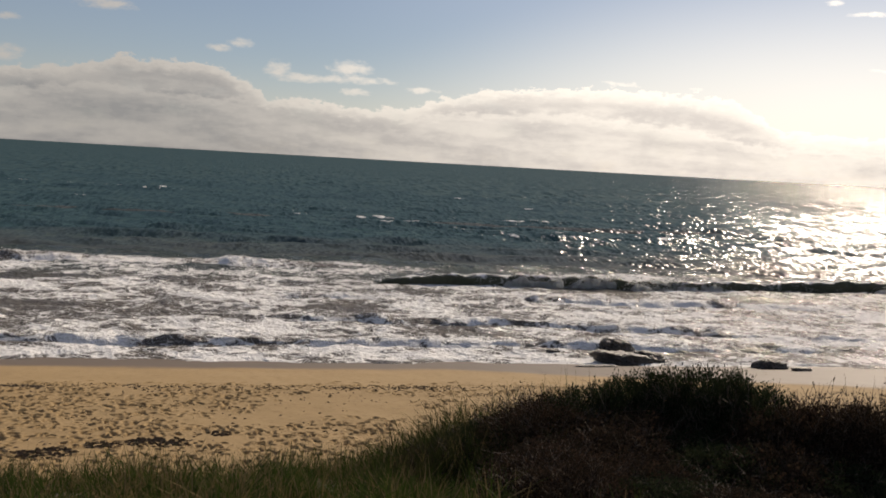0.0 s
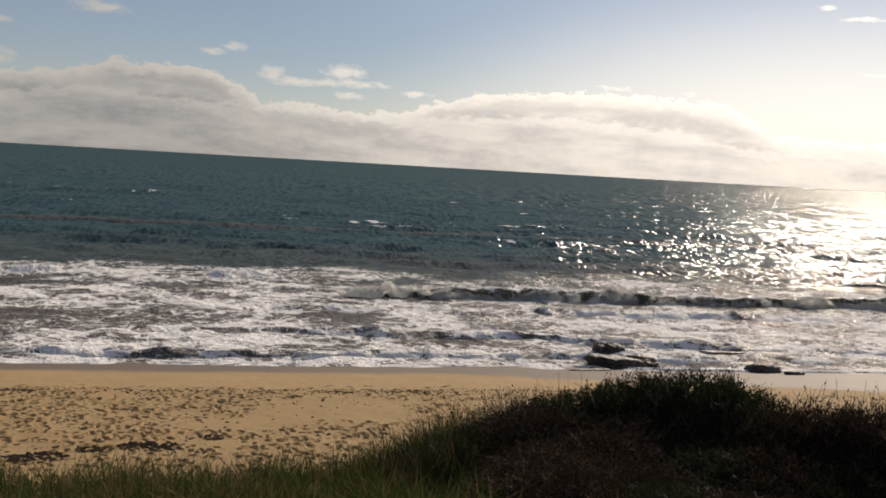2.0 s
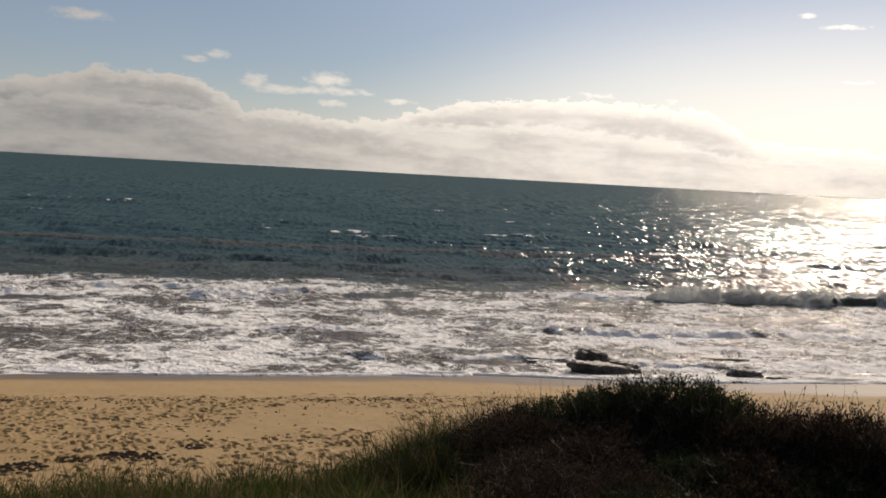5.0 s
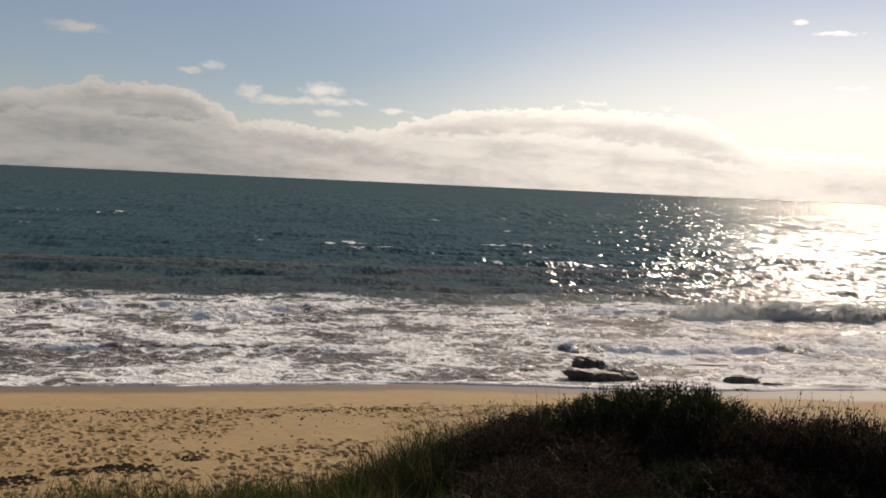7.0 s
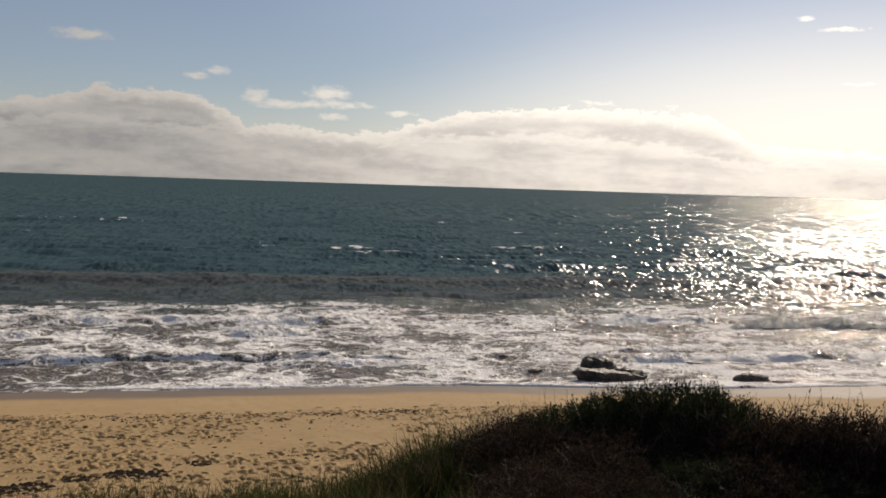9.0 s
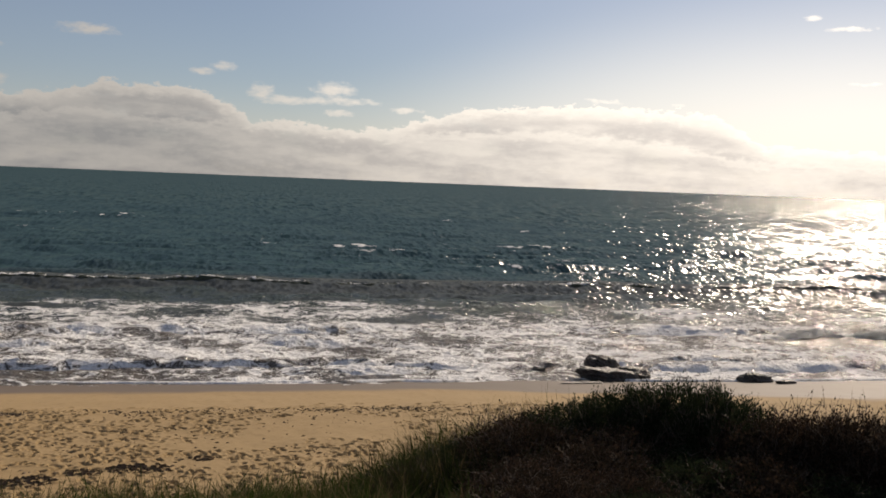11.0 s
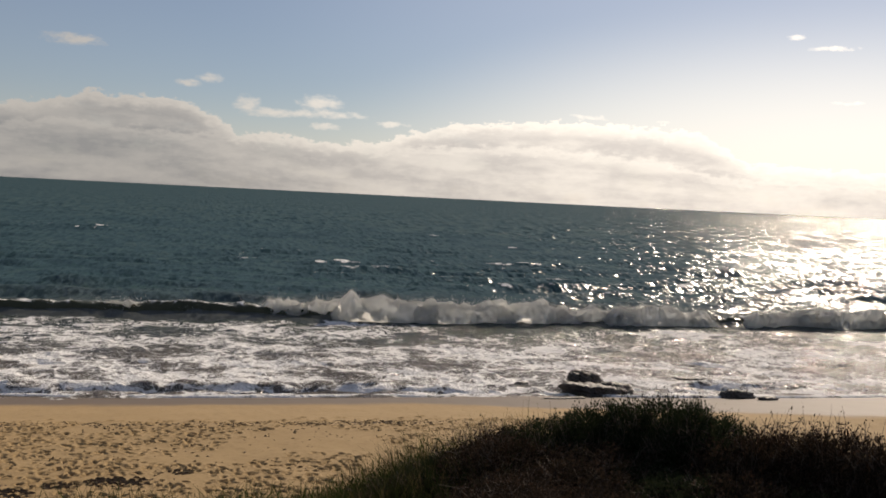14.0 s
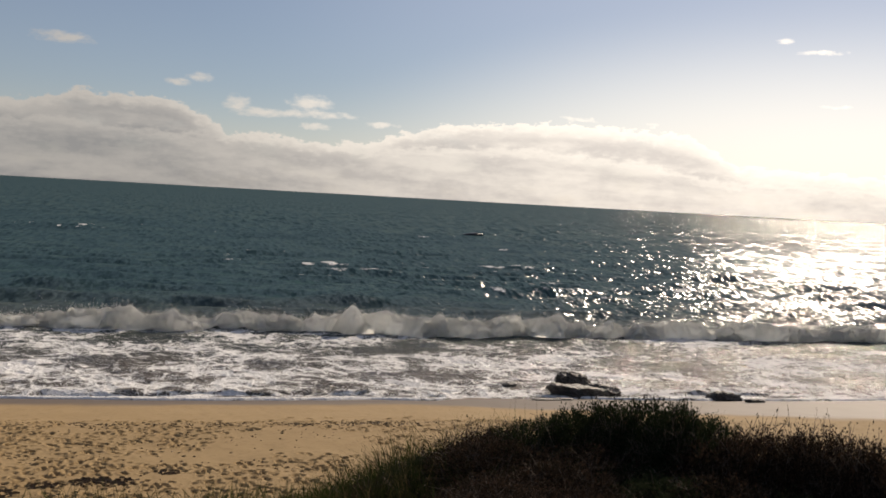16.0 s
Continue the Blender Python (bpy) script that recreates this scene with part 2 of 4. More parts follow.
def sea_material(name, deep, shallow, stirred, lean_in, cap):
    """Open water: facets of wind waves at three sizes, which grow longer away from the shore, each leaning its own way."""
    m, n = material(name)
    p = n.local()
    xyz = n.add("ShaderNodeSeparateXYZ")
    n.put(xyz.inputs[0], p)
    y = xyz.outputs[1]

    def facets(sx, sy, detail):
        t = n.add("ShaderNodeTexNoise")
        n.put(t.inputs["Vector"], n.vec("MULTIPLY", p, (sx, sy, 1.0)))
        t.inputs["Scale"].default_value, t.inputs["Detail"].default_value, t.inputs["Roughness"].default_value = 1.0, detail, 0.6
        return n.vec("SUBTRACT", t.outputs["Color"], (0.5, 0.5, 0.5))

    def scaled(v, f):
        k = n.add("ShaderNodeVectorMath", operation="SCALE")
        n.put(k.inputs[0], v), n.put(k.inputs["Scale"], f)
        return k.outputs[0]

    short, middle, long = facets(3.0, 1.5, 3), facets(1.5, 0.42, 3), facets(0.7, 0.09, 3)
    lean = scaled(short, n.step(y, 90.0, 170.0, 1.7, 0.5))
    lean = n.vec("ADD", lean, scaled(middle, n.math("MULTIPLY", n.step(y, 60.0, 120.0, 0.6, 1.6), n.step(y, 170.0, 330.0, 1.0, 0.5))))
    lean = n.vec("ADD", lean, scaled(long, n.step(y, 130.0, 300.0, 0.2, 1.9)))
    # gusts roughen the water in patches
    gust = n.noise(n.vec("MULTIPLY", p, (0.045, 0.02, 1.0)), 1.0, 5, 0.7)
    lean = scaled(lean, n.step(gust, 0.36, 0.64, 0.7, 1.5))
    lean = n.vec("MULTIPLY", lean, (1.0, 1.0, 0.0))
    geo = n.add("ShaderNodeNewGeometry")
    lean = n.vec("ADD", n.vec("ADD", geo.outputs["Normal"], lean), (0.0, lean_in, 0.0))
    nor = n.vec("NORMALIZE", lean)
    f, streak = lace(n, p, n.attr("foam"))
    tone = n.mix(n.noise(p, 0.05 if stirred else 0.5, 5, 0.65), deep, shallow)
    if stirred:
        tone = n.mix(n.step(n.math("ADD", y, n.math("MULTIPLY", n.noise(p, 0.12, 3), 24.0)), 112.0, 84.0), tone, stirred)
    tone = n.mix(f, tone, (0.80, 0.785, 0.75))
    body = n.add("ShaderNodeBsdfDiffuse")
    n.put(body.inputs["Color"], tone)
    n.put(body.inputs["Normal"], n.vec("NORMALIZE", n.vec("ADD", nor, geo.outputs["Normal"])))
    shine = n.add("ShaderNodeBsdfGlossy")
    n.put(shine.inputs["Color"], (1.0, 1.0, 1.0)), n.put(shine.inputs["Normal"], nor)
    n.put(shine.inputs["Roughness"], n.math("ADD", 0.15, n.math("MULTIPLY", f, 0.6)))
    fres = n.add("ShaderNodeFresnel")
    fres.inputs["IOR"].default_value = 1.33
    n.put(fres.inputs["Normal"], nor)
    gloss = n.math("MULTIPLY", n.math("MINIMUM", n.math("MULTIPLY", fres.outputs[0], 0.5), cap), n.math("SUBTRACT", 1.0, n.math("MULTIPLY", f, 0.8)))
    mix = n.add("ShaderNodeMixShader")
    n.put(mix.inputs[0], gloss), n.put(mix.inputs[1], body.outputs[0]), n.put(mix.inputs[2], shine.outputs[0])
    n.out(mix.outputs[0])
    return m


def froth_material():
    m, n = material("froth")
    p = n.local()
    a, b = n.noise(p, 4.0, 6, 0.7), n.noise(p, 16, 4, 0.65)
    tone = n.mix(n.step(a, 0.3, 0.6), (0.88, 0.87, 0.85), (0.95, 0.95, 0.94))
    shader = n.surface(tone, 0.85, n.bump(n.math("ADD", a, n.math("MULTIPLY", b, 0.5)), 1.0, 0.2))
    glow = n.add("ShaderNodeBsdfTranslucent")
    n.put(glow.inputs[0], (0.93, 0.93, 0.9))
    mix = n.add("ShaderNodeMixShader")
    mix.inputs[0].default_value = 0.72
    n.put(mix.inputs[1], shader), n.put(mix.inputs[2], glow.outputs[0])
    n.out(mix.outputs[0])
    return m


def leaf_material(name, a, b, dry, share):
    m, n = material(name)
    r = n.add("ShaderNodeNewGeometry").outputs["Random Per Island"]
    p = n.local()
    tone = n.mix(r, a, b)
    tone = n.mix(n.step(n.math("ADD", n.math("MULTIPLY", n.noise(p, 1.6, 2), 0.8), n.math("MULTIPLY", r, 0.5)), 1.0 - share, 1.1 - share), tone, dry)
    shader = n.surface(tone, 0.95, None, 1.3, 0.08)
    glow = n.add("ShaderNodeBsdfTranslucent")
    n.put(glow.inputs[0], tone)
    mix = n.add("ShaderNodeMixShader")
    mix.inputs[0].default_value = 0.27
    n.put(mix.inputs[1], shader), n.put(mix.inputs[2], glow.outputs[0])
    n.out(mix.outputs[0])
    return m


def plain_material(name, a, b, scale, rough, bump=0.4, dist=0.02):
    m, n = material(name)
    p = n.local()
    v = n.noise(p, scale, 5, 0.6)
    n.out(n.surface(n.mix(n.step(v, 0.3, 0.7), a, b), rough, n.bump(n.math("ADD", v, n.noise(p, scale * 6, 3)), bump, dist)))
    return m


SAND = sand_material()
SEA = sea_material("sea_water", (0.027, 0.060, 0.066), (0.046, 0.086, 0.088), (0.075, 0.082, 0.074), -0.07, 0.075)
SURF = water_material("surf_water", (0.105, 0.093, 0.079), (0.14, 0.124, 0.106), 1.6, spec=0.16, chop=0.45, offshore=(0.052, 0.066, 0.058))
FACE = sea_material("wave_water", (0.026, 0.038, 0.026), (0.085, 0.082, 0.05), None, -0.05, 0.1)
FROTH = froth_material()
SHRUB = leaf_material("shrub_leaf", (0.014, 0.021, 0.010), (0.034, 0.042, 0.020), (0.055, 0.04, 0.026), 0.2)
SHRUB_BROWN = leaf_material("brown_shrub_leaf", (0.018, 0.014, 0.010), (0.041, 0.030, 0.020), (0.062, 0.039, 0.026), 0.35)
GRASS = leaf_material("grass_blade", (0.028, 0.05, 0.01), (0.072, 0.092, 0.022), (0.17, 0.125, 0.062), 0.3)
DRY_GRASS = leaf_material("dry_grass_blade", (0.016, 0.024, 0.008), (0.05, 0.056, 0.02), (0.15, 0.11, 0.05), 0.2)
BARK = plain_material("bark", (0.06, 0.045, 0.035), (0.12, 0.09, 0.065), 20, 0.9)
ROCK = plain_material("rock", (0.025, 0.022, 0.019), (0.10, 0.083, 0.066), 2.2, 0.55, 0.9, 0.08)
WEED = plain_material("seaweed", (0.09, 0.06, 0.034), (0.17, 0.115, 0.065), 8, 0.8)
WHALE = plain_material("whale_skin", (0.012, 0.013, 0.015), (0.022, 0.024, 0.026), 2, 0.3)


# ---------------------------------------------------------------- geometry helpers
def lattice(ix, iy, seed):
    v = np.sin(ix * 127.1 + iy * 311.7 + seed * 74.7) * 43758.5453
    return v - np.floor(v)


def vnoise(x, y, seed=0):
    """Smooth value noise, 0 to 1."""
    ix, iy = np.floor(x), np.floor(y)
    fx, fy = x - ix, y - iy
    fx, fy = fx * fx * (3 - 2 * fx), fy * fy * (3 - 2 * fy)
    a, b = lattice(ix, iy, seed), lattice(ix + 1, iy, seed)
    c, d = lattice(ix, iy + 1, seed), lattice(ix + 1, iy + 1, seed)
    return (a * (1 - fx) + b * fx) * (1 - fy) + (c * (1 - fx) + d * fx) * fy


def fbm(x, y, seed=0, octaves=4):
    v, amp, tot = 0, 1.0, 0.0
    for i in range(octaves):
        v, tot = v + amp * vnoise(x * 2 ** i, y * 2 ** i, seed + i), tot + amp
        amp *= 0.5
    return v / tot


def smooth(a, b, v):
    u = np.clip((v - a) / (b - a), 0, 1)
    return u * u * (3 - 2 * u)


def mesh_of(name, verts, faces, mat, shade=True, foam=None):
    me = bpy.data.meshes.new(name)
    verts = np.asarray(verts, dtype=np.float32).reshape(-1, 3)
    faces = np.asarray(faces, dtype=np.int32)
    k = faces.shape[1]
    me.vertices.add(len(verts))
    me.vertices.foreach_set("co", verts.ravel())
    me.loops.add(faces.size)
    me.loops.foreach_set("vertex_index", faces.ravel())
    me.polygons.add(len(faces))
    me.polygons.foreach_set("loop_start", np.arange(0, faces.size, k, dtype=np.int32))
    me.update(calc_edges=True)
    me.polygons.foreach_set("use_smooth", np.full(len(faces), shade))
    if foam is not None:
        me.attributes.new("foam", "FLOAT", "POINT").data.foreach_set("value", np.asarray(foam, dtype=np.float32).ravel())
    me.materials.append(mat)
    me.update()
    return me


def grid_mesh(name, X, Y, Z, mat, foam=None):
    r, c = X.shape
    i = np.arange(r * c).reshape(r, c)
    faces = np.stack([i[:-1, :-1], i[:-1, 1:], i[1:, 1:], i[1:, :-1]], -1).reshape(-1, 4)
    return mesh_of(name, np.stack([X, Y, Z], -1), faces, mat, True, foam)


def child(name, me, parent, label="", at=None):
    ob = new(name, me)
    ob.parent = parent
    if at is not None:
        ob.matrix_basis = at
    return tagged(ob, label)


# ---------------------------------------------------------------- ground: dune and beach in one sheet
def beach_height(y):
    b = np.where(y < 28, 1.056 + 0.025 * (28 - y), (36.8 - y) * 0.12)
    return np.maximum(np.where(y < 15, 1.38, b), -3.0)


def ground_height(x, y):
    left = np.interp(y, [-60, 0, 5, 10, 13.5, 16.5, 19.5, 22, 30], [6.6, 6.4, 5.6, 4.2, 3.25, 1.9, 1.2, 0.6, -6])
    right = np.interp(y, [-60, 0, 5, 9, 12.5, 15, 18, 21, 23, 30], [6.6, 6.4, 5.2, 4.15, 4.1, 3.5, 1.9, 1.2, 0.6, -6])
    w = smooth(1.0, 5.5, x)
    d = left * (1 - w) + right * w + (fbm(x * 0.5, y * 0.5, 5) - 0.5) * 0.35
    b = beach_height(y)
    return np.where(d > b, d, b)


def build_ground():
    xs = np.concatenate([-np.geomspace(5000, 20, 40), -np.geomspace(19, 10.2, 40), np.arange(-10, 12, 0.04), np.geomspace(12.1, 40, 110), np.geomspace(45, 5000, 30)])
    ys = np.concatenate([-np.geomspace(3000, 5, 20), np.arange(0, 19, 0.25), np.arange(19, 30.5, 0.04), np.arange(30.6, 50, 0.3), np.geomspace(52, 5200, 30)])
    X, Y = np.meshgrid(xs, ys)
    Z = ground_height(X, Y)
    Z += (fbm(X * 0.9, Y * 0.9, 9) - 0.5) * 0.06 * smooth(35.5, 33, Y)
    # footprints and scuffs in the dry sand
    rng = np.random.default_rng(4)
    j0, k0 = int(np.searchsorted(xs, -10)), int(np.searchsorted(ys, 18.99))
    for _ in range(4300):
        px, py = rng.uniform(-9.5, 11.5), rng.uniform(19.4, 29.6)
        if py > 28.0 and (rng.random() < 0.8 and abs(py - 28.5) > 0.3):
            continue
        if fbm(np.array(px * 0.35), np.array(py * 0.6), 31, 2) < 0.35:
            continue
        a, l, w2, deep = rng.normal(0, 0.6), rng.uniform(0.055, 0.125), rng.uniform(0.045, 0.075), rng.uniform(0.03, 0.085)
        j, k = j0 + int((px + 10) / 0.04), k0 + int((py - 19) / 0.04)
        s = (slice(max(k - 8, 0), k + 9), slice(max(j - 9, 0), j + 10))
        u, v = X[s] - px, Y[s] - py
        u, v = u * math.cos(a) + v * math.sin(a), v * math.cos(a) - u * math.sin(a)
        r2 = (u / l) ** 2 + (v / w2) ** 2
        Z[s] += -deep * np.exp(-r2 ** 2) + deep * 0.3 * np.exp(-(np.sqrt(r2) - 1.4) ** 2 * 6)
    ob = new("ground", grid_mesh("ground", X, Y, Z, SAND))
    tagged(ob, "sandy beach with footprints below a scrubby dune", "beach", kind="structure")


build_ground()


# ---------------------------------------------------------------- sea
def build_sea():
    rng = np.random.default_rng(7)
    ys = np.concatenate([np.arange(48, 130, 0.32), np.geomspace(130.4, 420, 190), np.geomspace(424, 5300, 60)])
    s = np.concatenate([np.linspace(-0.9, -0.36, 40), np.linspace(-0.355, 0.95, 900), np.linspace(0.96, 1.8, 40)])
    X = s[None, :] * (ys[:, None] + 18)
    Y = np.repeat(ys[:, None], len(s), 1)
    Z = np.zeros_like(X)
    gap = np.maximum(0.32, (ys * 0.012))[:, None]
    for _ in range(60):
        lam = 1.2 * 7.5 ** rng.random()
        a = rng.normal(0, 0.45)
        amp = 0.0095 * lam ** 0.9 * rng.uniform(0.5, 1.2)
        kx, ky = math.sin(a) * 6.283 / lam, math.cos(a) * 6.283 / lam
        ph = kx * X + ky * Y + rng.uniform(0, 6.28)
        Z += amp * np.sin(ph) * smooth(1.6, 4.0, lam / gap)
    Z = Z * smooth(30, 105, Y) * (0.55 + 0.9 * fbm(X / 35, Y / 18, 3, 2)) - 0.2 * smooth(98, 62, Y)
    # a low swell
    Z += 0.09 * np.sin(Y * 6.283 / 27 + 1.5 * fbm(X / 60, Y / 60, 8, 2) * 6) * smooth(85, 120, Y) * smooth(700, 300, Y)
    # crests that the wind has broken
    caps = smooth(0.2, 0.3, Z) * smooth(0.6, 0.7, fbm(X / 1.3, Y / 1.1, 17, 3)) * smooth(0.5, 0.62, fbm(X / 14, Y / 9, 19, 2)) * smooth(75, 110, Y) * smooth(900, 300, Y)
    ob = new("sea", grid_mesh("sea", X, Y, Z, SEA, caps * 0.55))
    return tagged(ob, "teal choppy sea water reaching the horizon", "sea", kind="structure")


def build_surf():
    """The shallow, foam-laced water between the beach and the breakers."""
    xs, ys = np.arange(-32, 72, 0.16), np.arange(30, 80, 0.16)
    X, Y = np.meshgrid(xs, ys)
    edge = 70 + 5 * (fbm(X / 9, X * 0, 41, 3) - 0.5) - 0.10 * np.maximum(X - 8, 0)
    Z = 0.08 + 0.2 * (fbm(X / 1.6, Y / 0.9, 21, 4) - 0.5) + 0.12 * (fbm(X / 6, Y / 2.6, 22, 2) - 0.5) + 0.12 * (fbm(X / 0.8, Y / 0.45, 25, 2) - 0.5)
    Z -= 0.6 * smooth(4.0, 7.0, Y - edge)
    cov = 0.25 - 0.06 * smooth(46, 62, Y) + 0.9 * (fbm(X / 6, Y / 3.5, 23, 3) - 0.45)
    cov += 0.12 * smooth(44, 38, Y)
    cov *= smooth(1.5, -2.0, Y - edge)
    ob = new("surf", grid_mesh("surf", X, Y, Z, SURF, np.clip(cov, 0, 1)))
    return tagged(ob, "shallow grey surf water laced with white foam", "surf", kind="structure")


sea = build_sea()
surf = build_surf()


def ridge_mesh(name, length, height, front, back, seed, mat, lean=0.5, cover=0.5, lump=0.05, billow=0.0):
    """A wave ridge along x whose steep side looks to -y."""
    xs = np.arange(-length / 2, length / 2 + 0.01, 0.085 if billow > 0.5 else 0.16)
    c = np.linspace(-1, 0.22 if billow > 0.5 else 1, 50)
    X, C = np.meshgrid(xs, c)
    end = smooth(length / 2, length / 2 - (length * 0.16 if billow > 0.5 else min(14.0, length * 0.3)), np.abs(X))
    h = height * end * (0.6 + 0.8 * fbm(X / 7.0, X * 0, seed, 3))
    if 0 < billow < 0.5:
        h *= 0.25 + 0.75 * smooth(0.36, 0.6, fbm(X / 7.0, X * 0, seed + 31, 2))
    if billow > 0.5:
        h *= 0.6 + 0.75 * fbm(X / 2.2, X * 0, seed + 1, 3)
    yy = np.where(C < 0, C * front * 2.2, C * back * 2.2)
    prof = np.where(C < 0, np.exp(-np.abs(C * 2.2) ** 2.6 * 1.4), np.exp(-(C * 2.2) ** 2 * 0.9))
    Z = h * prof - 0.25 * np.abs(C) ** 3    # the edges dip under the water
    Y = yy - lean * Z * np.exp(-np.maximum(C, 0) * 2) + 1.6 * (fbm(X / 8, X * 0, seed + 3, 3) - 0.5)
    Z += lump * (fbm(X / 0.9, Y / 0.7, seed + 5, 4) - 0.5) * 2 * (0.3 + prof)
    if billow:
        puff = sum(a * np.abs(2 * vnoise(X / w2 + 3 * k, C * 2.4 / w2, seed + 9 + k) - 1) for k, (w2, a) in enumerate(((1.3, 0.6), (0.6, 0.32), (0.28, 0.16), (0.14, 0.07))))
        grow = np.sqrt(np.maximum(prof, 0)) * end * billow
        side = sum(a * (2 * vnoise(X / w2 + 9 + k, C * 2.4 / w2, seed + 29 + k) - 1) for k, (w2, a) in enumerate(((0.9, 0.75), (0.45, 0.45), (0.2, 0.22))))
        Z += grow * (puff - 0.2) * np.where(C < -0.5, 0.5, 1.0)
        Y += grow * (side - 0.5 * puff * np.where(C < 0.1, 1.0, -0.3))
    crest = np.exp(-((C - 0.12) / 0.16) ** 2) + 0.1 * smooth(0.45, 0.6, fbm(X / 4, C * 2, seed + 41, 3)) if not billow else 1.0
    foam = crest * np.clip(cover * (0.5 + fbm(X / 3.0, C * 2.0, seed + 11, 3)), 0, 1) * end
    return grid_mesh(name, X, Y, Z, mat, foam)


def wave(label, length, height, front, back, seed, lean, cover):
    root = new("breaking_wave")
    child("wave_face", ridge_mesh("wave_face", length, height, front, back, seed, FACE, lean, cover, 0.17), root, "dark olive-green wave face")
    return tagged(root, label, "wave", "breaking waves")


def bore(label, length, height, width, seed, cover, group="foam bores"):
    me = ridge_mesh("foam_bore", length, height, width * 0.9, width * 1.4, seed, SURF, 0.15, cover, 0.1, 0.2)
    ob = new("foam_bore", me)
    tagged(child("spray", spray_mesh(me, int(length * 45), 0.06, seed), ob, "flecks of white foam"), kind="stuff")
    return tagged(ob, label, "wave", group)


FRONTS = []


def spray_mesh(me, count, reach, seed):
    """Flecks of foam thrown off a ridge: small bits close over its upper surface."""
    rng = np.random.default_rng(seed)
    co = np.empty(len(me.vertices) * 3, dtype=np.float32)
    me.vertices.foreach_get("co", co)
    co = co.reshape(-1, 3)
    co = co[co[:, 2] > 0.12 * co[:, 2].max()]
    c = co[rng.integers(0, len(co), count)] + rng.normal(0, 0.05, (count, 3))
    c[:, 2] += rng.exponential(reach, count)
    c[:, 1] += rng.normal(-reach * 0.4, reach, count)
    q = rng.normal(0, 1, (count, 4, 3))
    q *= (rng.uniform(0.012, 0.036, count)[:, None] / np.linalg.norm(q, axis=2))[:, :, None]
    k = np.arange(count)[:, None, None] * 4
    return mesh_of("spray", c[:, None, :] + q, (k + np.array([(0, 1, 2), (0, 2, 3), (0, 3, 1), (1, 3, 2)])).reshape(-1, 3), FROTH)


def add_fronts(root, spans, height, seed):
    """Tumbling white water on a wave, in chunks: centre, length and the moment when each breaks."""
    for i, (x, l, t) in enumerate(spans):
        l += 2.2
        me = ridge_mesh("foam_front", l, height * 0.85, 0.8, 1.3, seed + i * 7, FROTH, 0.3, 1.0, 0.2, 0.6)
        ob = child("foam_front", me, root, "white tumbling foam")
        tagged(child("spray", spray_mesh(me, int(l * 380), 0.12, seed + i), ob, "fine white spray"), kind="stuff")
        FRONTS.append((ob, x, t))


wave_b = wave("long green wave that steepens and breaks into white water", 110, 0.85, 0.95, 2.6, 3, 0.35, 0.3)
child("swell", ridge_mesh("swell", 130, 0.55, 2.8, 4.2, 3, SEA, 0.1, 0.0, 0.12), wave_b, "low grey-green swell under the wave").location.y = 0.6
B_SPANS = [(-38, 9, 14.9), (-31, 9, 14.8), (-24, 9, 14.9), (-17, 9, 14.8), (-11, 7, 14.9), (-5.6, 4, 14.1), (-2, 4, 14.8), (2, 7, 14.2), (7, 6, 13.7), (11.5, 6, 13.3), (16, 6, 13.0), (20.5, 6, 12.6),
           (25, 6, 12.3), (30, 7, 12.2), (36, 5, 15.0), (40, 6, 12.6), (44, 8, 12.4), (50, 9, 12.2), (57, 10, 12.0)]
add_fronts(wave_b, [(x - 15, l, t) for x, l, t in B_SPANS], 1.15, 50)
face_b = next(c for c in wave_b.children if c.name.startswith("wave_face"))
wave_a = wave("green wave breaking over the foamy shallows", 60, 1.15, 0.9, 1.9, 12, 0.6, 0.5)
A_SPANS = [(9, 8, 0.9), (14, 8, 0.5), (19, 7, -1), (23.5, 7, -1), (28, 7, -1), (33, 8, 1.2), (38, 8, 1.1), (43, 8, 0.6), (49, 9, -1)]
add_fronts(wave_a, [(x - 28, l, t) for x, l, t in A_SPANS], 0.85, 220)
wave_c = wave("foaming wave beside the bright water", 42, 0.95, 0.9, 1.8, 23, 0.6, 0.6)
C_SPANS = [(34, 8, 4.5), (40, 8, 4.3), (46, 9, 4.0), (52, 9, 4.0), (59, 10, 4.2)]
add_fronts(wave_c, [(x - 46, l, t) for x, l, t in C_SPANS], 0.8, 330)
bore_d = bore("ragged ridge of broken foam and dark water", 46, 0.55, 1.6, 61, 0.5)
bore_e = bore("low ridge of foam rolling to the beach", 70, 0.3, 1.3, 67, 0.5)
bore_f = bore("low ridge of foam rolling to the beach", 80, 0.3, 1.3, 71, 0.5)
bore_g = bore("small shore break with a dark front", 70, 0.3, 0.8, 77, 0.35)
bore_h = bore("small shore break with a dark front", 64, 0.26, 0.8, 83, 0.4)
bore_i = bore("small shore break with a dark front", 60, 0.28, 0.8, 89, 0.35)


